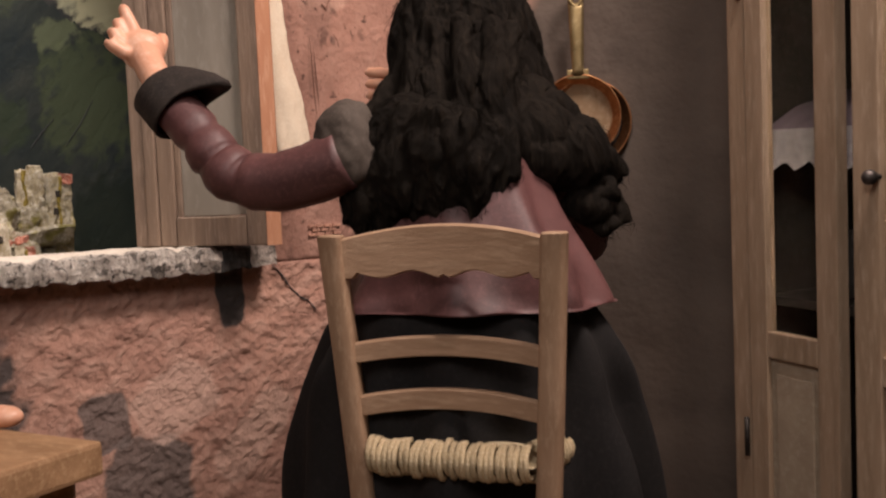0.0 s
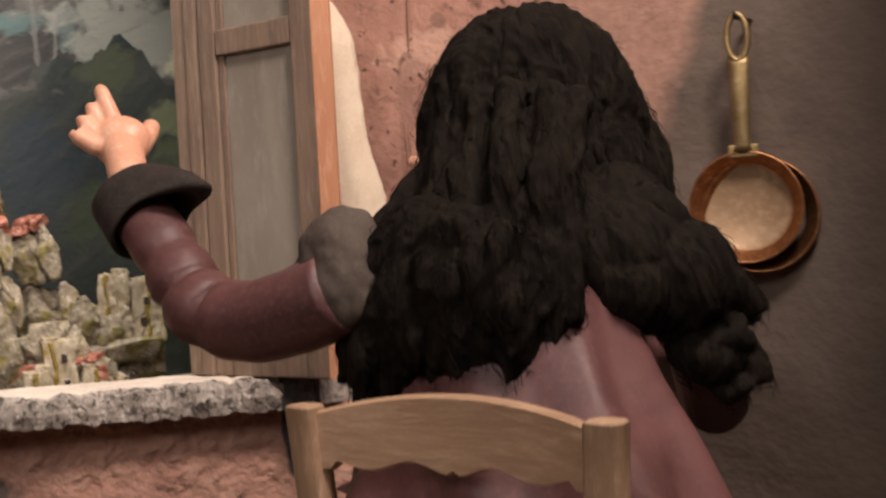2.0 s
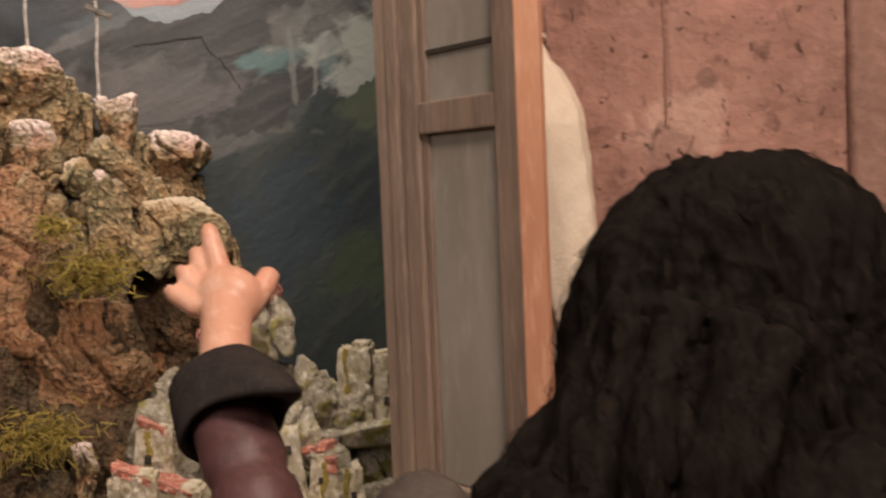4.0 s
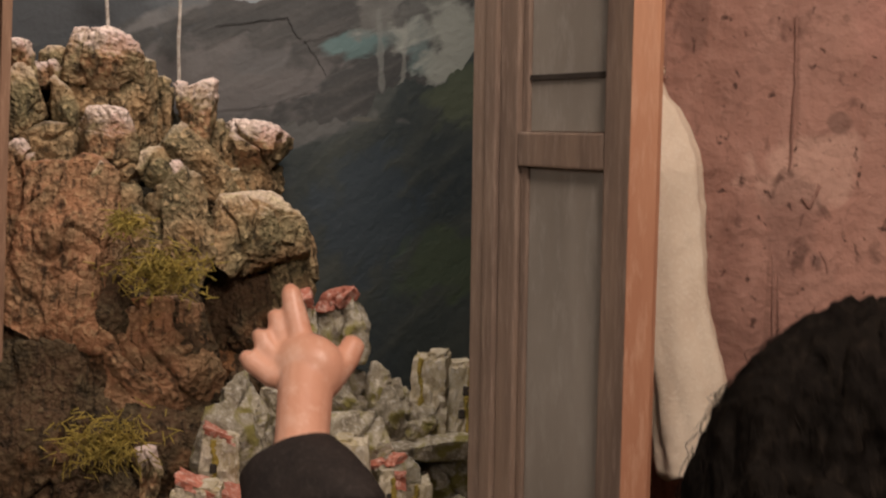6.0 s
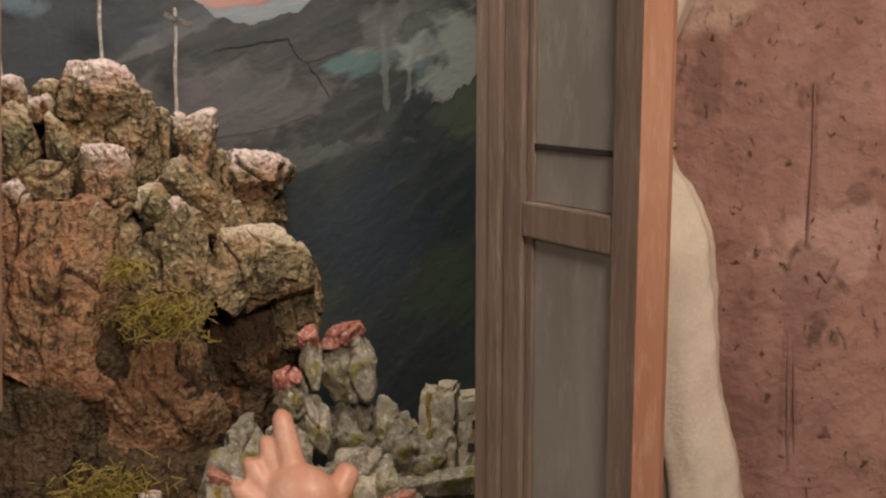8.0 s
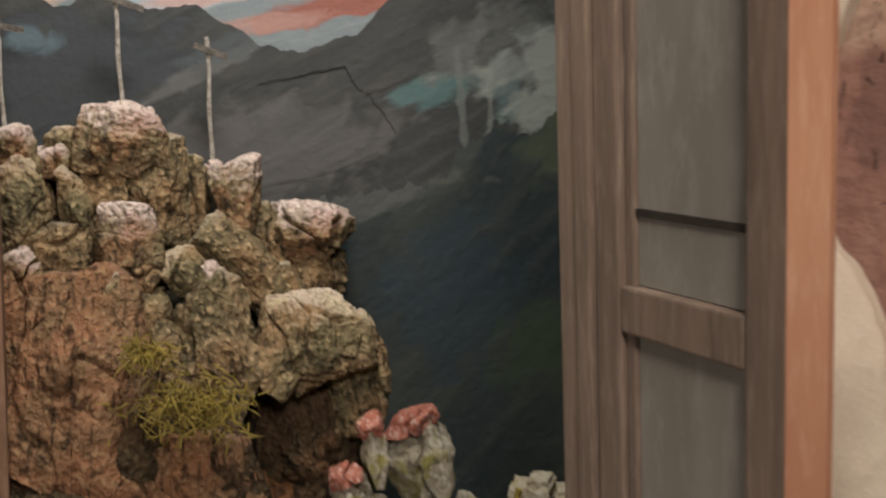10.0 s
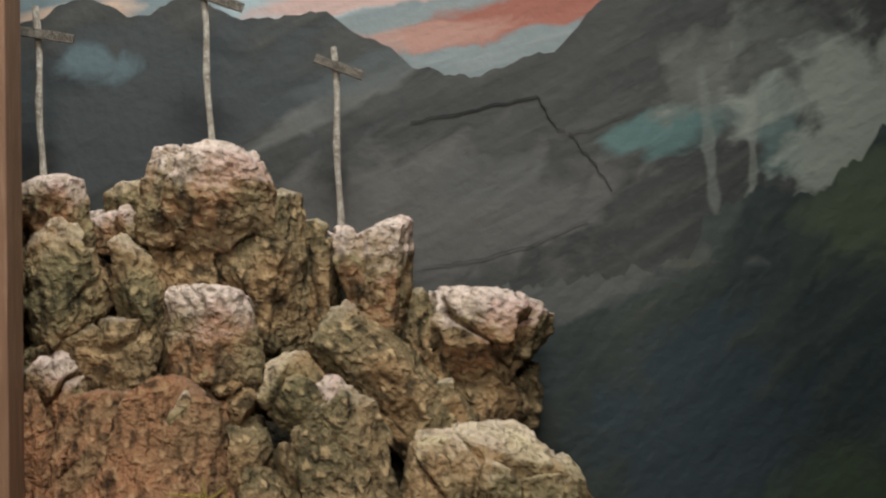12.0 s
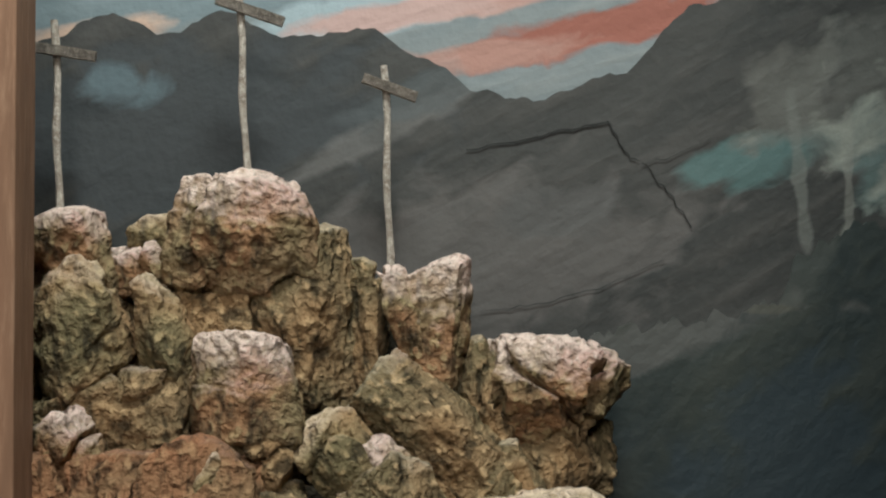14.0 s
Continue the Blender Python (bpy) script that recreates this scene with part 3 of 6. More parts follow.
def _math(op, a, b):
    x = _nt.nodes.new("ShaderNodeMath")
    x.operation = op
    for sock, v in zip(x.inputs, (a, b)):
        if hasattr(v, "is_output"):
            _nt.links.new(v, sock)
        else:
            sock.default_value = v
    return x.outputs["Value"]


def _mix(fac, a, b):
    x = _nt.nodes.new("ShaderNodeMix")
    x.data_type = "RGBA"
    for sock, v in ((x.inputs["Factor"], fac), (x.inputs["A"], a), (x.inputs["B"], b)):
        if hasattr(v, "is_output"):
            _nt.links.new(v, sock)
        else:
            sock.default_value = rgb(v)
    return x.outputs["Result"]


_n1 = _node("ShaderNodeTexNoise", Vector=_tc.outputs["Object"], Scale=30.0, Detail=5.0).outputs["Fac"]
_n2 = _node("ShaderNodeTexNoise", Vector=_tc.outputs["Object"], Scale=190.0, Detail=6.0).outputs["Fac"]
_n3 = _node("ShaderNodeTexNoise", Vector=_tc.outputs["Object"], Scale=9.0, Detail=4.0).outputs["Fac"]
_slope = _math("MULTIPLY", _math("SUBTRACT", _sep.outputs["Z"], 0.26), 0.45)
_edge = _math("ADD", _math("SUBTRACT", _sep.outputs["X"], _slope), _math("MULTIPLY", _math("SUBTRACT", _n1, 0.5), 0.03))
# the slanting soft step draws a shadow's edge across the wall
_step = _nt.nodes.new("ShaderNodeMapRange")
_step.inputs["From Min"].default_value, _step.inputs["From Max"].default_value = -0.069, -0.057
_nt.links.new(_edge, _step.inputs["Value"])
_pink = _mix(_n2, (0.235, 0.128, 0.094), (0.45, 0.28, 0.212))
_grey = _mix(_math("MULTIPLY", _math("SUBTRACT", _n3, 0.34), 3.0), (0.085, 0.066, 0.053), (0.205, 0.159, 0.127))
_grey = _mix(_math("MULTIPLY", _math("SUBTRACT", _n1, 0.56), 3.5), _grey, (0.080, 0.064, 0.053))
_grey = _mix(_math("MULTIPLY", _n2, 0.5), _grey, (0.132, 0.103, 0.083))
_nt.links.new(_mix(_step.outputs["Result"], _pink, _grey), _b.inputs["Base Color"])
_bump = _node("ShaderNodeBump", Strength=0.5, Distance=0.002, Height=_math("ADD", _n2, _n1))
_nt.links.new(_bump.outputs["Normal"], _b.inputs["Normal"])

BACK_Y = 0.250
CORNER = WA * CORNER_S + WN * WALL_C
tagged(relief_wall("wall_back", pose(0, BACK_Y, 0), CORNER.x, 0.62, 0.0, ROOM_TOP, 0.004, [BACK], None, 0.0011),
       "rough plaster wall, pink by the corner, colour shaded to grey-brown beyond", "wall", kind="structure")

bm = bmesh.new()
box(bm, -0.72, -0.80, -0.012, 0.64, 0.62, 0.0)
tagged(link_mesh("floor", bm, FLOOR), "worn dark floor of the little room", "floor", kind="structure")
bm = bmesh.new()
box(bm, -0.72, -0.80, ROOM_TOP, 0.64, 0.62, ROOM_TOP + 0.012)
tagged(link_mesh("ceiling", bm, CEIL), "plain dark board ceiling", "ceiling", kind="structure")
for nm, b in (("wall_right", (0.62, -0.80, 0, 0.632, 0.262, ROOM_TOP)), ("wall_front", (-0.72, -0.812, 0, 0.64, -0.80, ROOM_TOP)),
              ("wall_far_left", (-0.732, -0.80, 0, -0.72, 0.62, ROOM_TOP)), ("wall_far_back", (-0.72, 0.62, 0, 0.64, 0.632, ROOM_TOP))):
    tagged(link_mesh(nm, boxed(*b), GREY_WALL), "plain brown wall closing the display", "wall", kind="structure")

# Window sill: a bumpy whitewashed ledge.
bm = bmesh.new()
ns, prof = 260, [(-0.020, 0.1775), (-0.0205, 0.183), (-0.018, 0.1885), (-0.012, 0.1905), (0.002, 0.191), (0.022, 0.191)]
rows = []
for i in range(ns + 1):
    s = -0.36 + 0.372 * i / ns
    row = []
    for j, (y, z) in enumerate(prof):
        k = noise.fractal(Vector((s * 130, y * 160, z * 160)), 0.8, 2.0, 4)
        a = 0.0032 if j < 4 else 0.0006
        row.append(bm.verts.new((s, y - a * k, z + a * 0.7 * k)))
    rows.append(row)
for a, b in zip(rows, rows[1:]):
    for j in range(len(prof) - 1):
        f = bm.faces.new((a[j], b[j], b[j + 1], a[j + 1]))
        f.material_index = 2 if abs(a[j].co.x + 0.011) < 0.0085 + 0.002 * noise.noise(a[j].co * 400) else (0 if j < 3 else 1)
        f.smooth = j >= 3
for row in (rows[0], rows[-1]):
    bm.faces.new(row if row is rows[-1] else row[::-1])
sill = link_mesh("window_sill", bm, [SILL, SILL_TOP, DARK_PAINT])
sill.matrix_world = wall_m()
tagged(sill, "chipped whitewashed stone window sill with a rough front", "window sill", kind="structure")
# Window frame: jambs and head round the opening.
frame_thing = thing("window_frame", "plain brown wooden window frame set in the plaster wall", "window frame", kind="structure")
frame_thing.matrix_world = wall_m()
part("jamb", boxed(WIN_L, -0.003, WIN_B + 0.013, WIN_L + 0.009, 0.014, WIN_T, bevel=0.0008), SASH_WOOD, frame_thing)
part("jamb", boxed(WIN_R - 0.0035, -0.003, WIN_B + 0.013, WIN_R, 0.014, WIN_T, bevel=0.0008), SASH_WOOD, frame_thing)
part("head", boxed(WIN_L + 0.009, -0.003, WIN_T - 0.008, WIN_R - 0.0035, 0.014, WIN_T, bevel=0.0008), SASH_WOOD, frame_thing)

# ---- the open window sash ----
HINGE, SASH_END = Vector((-0.2358, 0.1359, 0)), Vector((-0.1524, 0.1361, 0))
SASH_W, SASH_YAW = (SASH_END - HINGE).length, math.degrees(math.atan2(SASH_END.y - HINGE.y, SASH_END.x - HINGE.x))
sash = thing("window_sash", "open wooden window sash with grey panels and orange raw edge", "window sash", (HINGE.x, HINGE.y, 0.1915), SASH_YAW)
SZ, ST = 0.355, 0.0095
L1, L2, L3, L4, R1 = 0.0088, 0.0158, 0.0262, 0.0298, SASH_W - 0.0122
part("outer_stile", boxed(0, 0.0, 0, L1, ST, SZ, bevel=0.0008), SASH_WOOD, sash)
part("middle_stile", boxed(L1 + 0.0003, -0.0012, 0, L2, ST - 0.001, SZ, bevel=0.0009), SASH_WOOD, sash)
part("inner_stile", boxed(L2 + 0.0003, 0.0004, 0, L3, ST - 0.001, SZ, bevel=0.0009), SASH_WOOD, sash)
part("bead", boxed(L3 + 0.0002, 0.0022, 0, L4, ST - 0.002, SZ, bevel=0.0008), SASH_WOOD, sash)
part("meeting_stile", boxed(R1, 0.0, 0, SASH_W - 0.0002, ST - 0.001, SZ, bevel=0.0008), SASH_WOOD, sash)
# the raw edge is a planed slip, splayed back from the stile
bm = bmesh.new()
foot = [(SASH_W, -0.0002), (SASH_W + 0.0049, 0.0061), (SASH_W + 0.0042, 0.0082), (SASH_W, 0.0084)]
lo, hi = [bm.verts.new((x, y, 0)) for x, y in foot], [bm.verts.new((x, y, SZ)) for x, y in foot]
bm.faces.new(lo[::-1])
bm.faces.new(hi)
for i in range(4):
    bm.faces.new((lo[i], lo[(i + 1) % 4], hi[(i + 1) % 4], hi[i]))
part("raw_edge", bm, SASH_EDGE, sash, "orange stained raw wood edge")
BARZ = 0.3345 - 0.1915
for z0, z1 in ((0.0, 0.016), (BARZ, BARZ + 0.0115), (SZ - 0.014, SZ)):
    part("rail", boxed(L4 - 0.0030, 0.0004, z0, R1 - 0.0003, ST - 0.002, z1, bevel=0.0008), SASH_WOOD, sash)
for z0, z1 in ((0.0165, BARZ - 0.0003), (BARZ + 0.0118, SZ - 0.0145)):
    part("panel", boxed(L4 + 0.0002, 0.0036, z0, R1 - 0.0002, 0.0060, z1), SASH_PANEL, sash)
# a thin dark strip proud of the upper panel stands in for a groove
part("groove", boxed(L4 + 0.0004, 0.0026, BARZ + 0.0285, R1 - 0.0004, 0.0037, BARZ + 0.0302), SHADE_WOOD, sash)

# ---- hanging linen drape beside the window ----


drape = thing("linen_drape", "cream linen drape tied back beside the open window", "drape")
drape.matrix_world = wall_m(0.0, -0.228)
EDGE = [(0.235, 0.0360), (0.268, 0.0313), (0.290, 0.0252), (0.313, 0.0230), (0.330, 0.0214), (0.340, 0.0198), (0.3465, 0.0175), (0.354, 0.0140), (0.3575, 0.0104),
        (0.3635, 0.0080), (0.372, 0.0070), (0.395, 0.0074), (0.403, 0.0110), (0.412, 0.0146), (0.45, 0.019), (0.58, 0.022)]


def drape_edge(z):
    for (a, ra), (b, rb) in zip(EDGE, EDGE[1:]):
        if z <= b:
            return ra + (rb - ra) * max(0.0, z - a) / (b - a)
    return EDGE[-1][1]


bm = bmesh.new()
NZ, NA = 260, 64
rings = []
for k in range(NZ + 1):
    z = 0.238 + 0.332 * k / NZ
    right = drape_edge(z)
    pinch = math.exp(-((z - 0.366) / 0.012) ** 2)
    half = 0.0125 - 0.0070 * pinch if z < 0.366 else 0.0055 + 0.0025 * min(1.0, (z - 0.366) / 0.03)
    back = 0.010 * min(1.0, max(0.0, (z - 0.335) / 0.035))
    ring = []
    for a in range(NA):
        ang = 2 * math.pi * a / NA
        fold = 1 + 0.05 * math.sin(ang * 7 + z * 18) + 0.07 * noise.noise(Vector((math.cos(ang) * 2, math.sin(ang) * 2, z * 34))) + 0.03 * noise.noise(Vector((math.cos(ang) * 3, z * 90, math.sin(ang) * 3)))
        crease = abs(noise.noise(Vector((math.cos(ang) * 1.1 + z * 26, z * 75 - math.cos(ang) * 2.2, 4.0))))
        fold += 0.035 * max(0.0, 1 - crease / 0.16)
        ring.append(bm.verts.new((right - half + math.cos(ang) * half * fold, back + math.sin(ang) * (0.0080 - 0.0035 * pinch) * fold, z + 0.002 * math.sin(ang * 3) * (k == 0))))
    rings.append(ring)
for a, b in zip(rings, rings[1:]):
    for k in range(NA):
        bm.faces.new((a[k], a[(k + 1) % NA], b[(k + 1) % NA], b[k])).smooth = True
bm.faces.new(rings[0][::-1])
bm.faces.new(rings[-1])
part("cloth", bm, CLOTH, drape)
bm = bmesh.new()
tube(bm, [(0.0018 + 0.0064 * math.cos(2 * math.pi * k / 24), 0.0085 + 0.0056 * math.sin(2 * math.pi * k / 24), 0.3660 + 0.0006 * math.sin(k)) for k in range(25)], [0.0011] * 25, 8, caps=False)
part("tie_cord", bm, CLOTH, drape, smooth=True)

# wooden board closing the landscape on its near side
board = thing("side_board", "brown upright wooden boards edging the painted landscape", "board", kind="structure")
mb = Matrix.Identity(4)
mb.col[0][:3], mb.col[1][:3], mb.col[2][:3] = GA, -EA, (0, 0, 1)
o = land(-0.4080, -0.0635, 0.0)
mb.translation = o
board.matrix_world = mb @ pose(0, 0, 0, 0, 3, 0)
for x0, x1, y in ((-0.0042, 0.0, -0.004), (-0.0125, -0.0045, 0.0), (-0.030, -0.0128, -0.0008), (-0.055, -0.0303, 0.0), (-0.12, -0.0553, -0.0008)):
    part("plank", boxed(x0, y, 0.0, x1, 0.012, 0.62, bevel=0.0006), BOARD_WOOD, board)

# ---- painted landscape behind the window ----
BE = -0.462


def painted_sheet(name, top, u0, u1, z0, lift, mats, parent, n=90, label="", ragged=0.0012):
    """A painted area with a wandering upper outline, a hair proud of the one behind it."""
    bm = bmesh.new()
    front, rim = [], []
    for i in range(n + 1):
        u = u0 + (u1 - u0) * i / n
        z = top(u) + ragged * noise.fractal(Vector((u * 220, 1.7, lift * 900)), 0.6, 2.0, 6)
        front.append((bm.verts.new(land(BE + lift, u, z0)), bm.verts.new(land(BE + lift, u, z))))
        rim.append((bm.verts.new(land(BE + lift - 0.0004, u, z0)), bm.verts.new(land(BE + lift - 0.0004, u, z))))
    for (a, b), (c, d), (e, f), (g, h) in zip(front, front[1:], rim, rim[1:]):
        bm.faces.new((a, c, d, b))
        bm.faces.new((b, d, h, f))
    return part(name, bm, mats, parent, label)


def outline(pts):
    def f(u):
        if u <= pts[0][0]:
            return pts[0][1]
        for (a, za), (b, zb) in zip(pts, pts[1:]):
            if u <= b:
                k = (u - a) / (b - a)
                k = k * k * (3 - 2 * k)
                return za + (zb - za) * k
        return pts[-1][1]
    return f


backdrop = thing("backdrop", "painted backdrop of grey hills, dark woods and reddish clouds", "backdrop", kind="structure")
bm = bmesh.new()
c = [land(BE - d, u, z) for d in (0.0, 0.006) for u, z in ((-0.22, 0.0), (0.52, 0.0), (0.52, 0.62), (-0.22, 0.62))]
vs = [bm.verts.new(p) for p in c]
for q in ((0, 1, 2, 3), (7, 6, 5, 4), (0, 4, 5, 1), (1, 5, 6, 2), (2, 6, 7, 3), (3, 7, 4, 0)):
    bm.faces.new([vs[i] for i in q])
part("sky", bm, SKY, backdrop)


painted_sheet("hills", outline([(-0.20, 0.43), (-0.0494, 0.4281), (-0.0320, 0.4339), (-0.0205, 0.4286), (-0.0042, 0.4338), (0.0096, 0.4265), (0.0311, 0.4284), (0.0438, 0.4208),
                                (0.0608, 0.4107), (0.0724, 0.4081), (0.0952, 0.4146), (0.1190, 0.4324), (0.16, 0.452), (0.22, 0.462), (0.40, 0.475)]),
              -0.22, 0.52, 0.0, 0.0012, HILL, backdrop, 500, "", 0.0010)
painted_sheet("woods", outline([(-0.2, 0.33), (0.05, 0.346), (0.0857, 0.346), (0.1147, 0.350), (0.1346, 0.352), (0.1413, 0.3634), (0.1557, 0.3712), (0.1751, 0.3700), (0.1880, 0.3785), (0.2019, 0.3900),
                                (0.215, 0.381), (0.235, 0.360), (0.262, 0.345), (0.30, 0.338), (0.40, 0.34)]),
              -0.22, 0.52, 0.0, 0.0018, WOOD_PAINT, backdrop, 600, "", 0.0032)


def paint_stroke(name, pts, r, mats, lift=0.0019, flat=0.35, seed=0):
    """A raised stroke or crack of paint along points (u, z) of the backdrop."""
    bm = bmesh.new()
    fine = []
    for (u0, z0), (u1, z1) in zip(pts, pts[1:]):
        for k in range(6):
            u, z = u0 + (u1 - u0) * k / 6, z0 + (z1 - z0) * k / 6
            w = noise.fractal(Vector((u * 400 + seed, z * 400, 0)), 0.8, 2.0, 3)
            fine.append(land(BE + lift, u + 0.0008 * w, z + 0.0010 * w))
    n = len(fine)
    tube(bm, fine, [(r * flat + 0.0001, r * (0.35 + 0.65 * math.sin(math.pi * (i + 0.5) / n))) for i in range(n)], 6)
    return part(name, bm, mats, backdrop)


CRACK = material("crack_shadow_paint", (0.045, 0.045, 0.042), (0.03, 0.03, 0.03), (0.07, 0.07, 0.065), 0.9, 90, 300, 0.2)
paint_stroke("crack", [(0.0549, 0.3963), (0.0660, 0.3981), (0.0794, 0.4002), (0.0923, 0.4022), (0.0956, 0.3954), (0.1007, 0.3907)], 0.00030, CRACK)
paint_stroke("crack", [(0.1007, 0.3907), (0.1070, 0.3831), (0.1143, 0.3716)], 0.00020, CRACK, seed=3)
paint_stroke("crack", [(0.1007, 0.3907), (0.1075, 0.3919), (0.1216, 0.3973)], 0.00009, CRACK, seed=5)
paint_stroke("crack", [(0.0563, 0.3549), (0.0681, 0.3553), (0.0876, 0.3590), (0.1091, 0.3667)], 0.00011, CRACK, seed=7)
paint_stroke("stroke", [(0.2100, 0.2530), (0.2220, 0.2650), (0.2350, 0.2760)], 0.0007, CRACK, seed=9)
paint_stroke("stroke", [(0.2430, 0.2540), (0.2600, 0.2720), (0.2750, 0.2920)], 0.0006, CRACK, seed=12)

# ---- cork mountain ----
FACE_YAW = 73.0


def cork_lump(w, d, h, seed, sub=5, taper=0.0, tilt=0.0, stripe=False):
    """A chunk of bark: broken flat faces, a top cut at a slope, long upright cracks, holes and a crumbly crust. Local x across, y away from the viewer, z up.
    taper: how much narrower the top is; tilt: degrees by which the top falls to the right; stripe: growth rings along it."""
    bm = bmesh.new()
    got = bmesh.ops.create_icosphere(bm, subdivisions=sub, radius=1.0)
    rnd = random.Random(seed)
    off = Vector((seed * 7.3, seed * 3.1, seed * 5.7))
    cuts = [(Vector((math.sin(radians(tilt)), 0, math.cos(radians(tilt)))), 0.86)] if tilt else []
    for _ in range(10):
        v = Vector((rnd.gauss(0, 1), rnd.gauss(-0.3, 1), rnd.gauss(0, 0.8))).normalized()
        cuts.append((v, rnd.uniform(0.70, 0.98)))
    size = Vector((w / 2, d / 2, h / 2))
    small = min(w, h)
    amp = min(1.0, 0.35 + small / 0.045)
    for v in got["verts"]:
        p = v.co.copy()
        m = max(abs(p.x), abs(p.y), abs(p.z))
        p = p.lerp(p / m, 0.62)
        for nrm, lim in cuts:
            k = p.dot(nrm) - lim
            if k > 0:
                p -= nrm * k
        p.x *= 1 - taper * p.z
        q = Vector((p.x * size.x, p.y * size.y, p.z * size.z))
        out = small * 0.09 * noise.noise(q * 36 + off)
        med = noise.fractal(q * 80 + off, 0.8, 2.1, 3)
        out += amp * 0.0009 * med
        bend = 0.6 * noise.noise(q * 40 + off)
        if stripe:
            out += 0.0005 * math.sin(q.z * 2300 + 3 * bend + 2 * med) * (0.5 + 0.5 * noise.noise(q * 60))
        else:
            crack = abs(noise.noise(Vector((q.x * 46 + bend, q.y * 46, q.z * 13)) + off))
            out -= amp * 0.0050 * max(0.0, 1 - crack / 0.042)
            shelf = abs(noise.noise(Vector((q.x * 22, q.y * 22, q.z * 75 + bend)) + off * 1.7))
            out -= amp * 0.0016 * max(0.0, 1 - shelf / 0.05) * max(0.0, min(1.0, 0.5 + 2 * noise.noise(q * 30 - off)))
        out -= 0.016 * amp * max(0.0, noise.noise(q * 80 + off * 2) - 0.52)
        plate = noise.fractal(q * 210 + off, 0.7, 2.0, 3)
        out += amp * 0.00052 * max(-1.0, min(1.0, plate * 2.6)) + 0.00034 * noise.noise(Vector((q.x * 620, q.y * 620, q.z * 240)) + off)
        v.co = q + v.co * out
    return bm


mountain = thing("cork_mountain", "rugged model mountain of stacked brown and olive cork pieces with rosy tops", "model mountain")
piece_no = 0


def cork_piece(at, w, h, d, lean, taper, tilt, kind, big=False, stripe=False):
    global piece_no
    piece_no += 1
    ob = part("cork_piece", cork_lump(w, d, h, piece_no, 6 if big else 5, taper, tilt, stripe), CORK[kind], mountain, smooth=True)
    ob.matrix_local = pose(*at, 0, 0, FACE_YAW) @ pose(0, 0, 0, 0, lean, 0)
    return ob


cork_piece((-0.4383, 0.0643, 0.3775), 0.0354, 0.0296, 0.030, 2, 0.2, 6, 3, big=True)
cork_piece((-0.4384, 0.0771, 0.3512), 0.0298, 0.0538, 0.026, -3, 0.1, 0, 0, big=True)
cork_piece((-0.4423, 0.0576, 0.3617), 0.0223, 0.0349, 0.022, 0, 0, 0, 0)
cork_piece((-0.4504, 0.0440, 0.3761), 0.0132, 0.0137, 0.012, 0, 0, 0, 2)
cork_piece((-0.4470, 0.0397, 0.3697), 0.0195, 0.0141, 0.014, 0, 0, 0, 3)
cork_piece((-0.4431, 0.0257, 0.3747), 0.0208, 0.0196, 0.022, 12, 0.25, 0, 3)
cork_piece((-0.4409, 0.0265, 0.3557), 0.0237, 0.0363, 0.024, -6, 0, 0, 2, big=True)
cork_piece((-0.4340, 0.0455, 0.3530), 0.0112, 0.0350, 0.016, -10, 0.22, 0, 2)
cork_piece((-0.4447, 0.0415, 0.3452), 0.0200, 0.0266, 0.014, 0, 0, 0, 0)
cork_piece((-0.4270, 0.1064, 0.3486), 0.0182, 0.0441, 0.018, 4, -0.16, -10, 3, big=True)
cork_piece((-0.4352, 0.0920, 0.3520), 0.0112, 0.0357, 0.014, -4, 0, 0, 0)
cork_piece((-0.4241, 0.0981, 0.3568), 0.0098, 0.0232, 0.010, -6, -0.1, 0, 3)
cork_piece((-0.4212, 0.1316, 0.3358), 0.0390, 0.0282, 0.028, 3, -0.05, 15, 3, big=True)
cork_piece((-0.4261, 0.1186, 0.3338), 0.0134, 0.0312, 0.020, 0, -0.1, 0, 0)
cork_piece((-0.4260, 0.1327, 0.3168), 0.0329, 0.0351, 0.022, 0, -0.22, 0, 0, big=True)
cork_piece((-0.4190, 0.1056, 0.3250), 0.0224, 0.0501, 0.022, -46, 0.1, 0, 0, big=True, stripe=True)
cork_piece((-0.4177, 0.1208, 0.3147), 0.0149, 0.0246, 0.016, -20, 0, 0, 0)
cork_piece((-0.4227, 0.0605, 0.3408), 0.0254, 0.0306, 0.024, 3, 0.34, 0, 3, big=True)
cork_piece((-0.4191, 0.0644, 0.3287), 0.0182, 0.0259, 0.018, -8, 0, 0, 0)
cork_piece((-0.4291, 0.0246, 0.3314), 0.0173, 0.0170, 0.018, 24, 0.3, 0, 3)
cork_piece((-0.4371, 0.0318, 0.3382), 0.0378, 0.0218, 0.016, 0, 0, 0, 0)
cork_piece((-0.4148, 0.0794, 0.3283), 0.0170, 0.0216, 0.016, -36, 0, 0, 2)
cork_piece((-0.4113, 0.0891, 0.3171), 0.0213, 0.0245, 0.016, -38, 0, 0, 3)
cork_piece((-0.4208, 0.0328, 0.3190), 0.0291, 0.0246, 0.022, 0, 0.1, 0, 1)
cork_piece((-0.4129, 0.0514, 0.3188), 0.0186, 0.0249, 0.020, 8, 0.3, 0, 2)
cork_piece((-0.4130, 0.0645, 0.3132), 0.0160, 0.0193, 0.016, 0, 0, 0, 0)
cork_piece((-0.4105, 0.0408, 0.2890), 0.0509, 0.0905, 0.036, 5, 0.24, 0, 1, big=True)
cork_piece((-0.4256, 0.0205, 0.2968), 0.0188, 0.0692, 0.018, 0, 0, 0, 1)
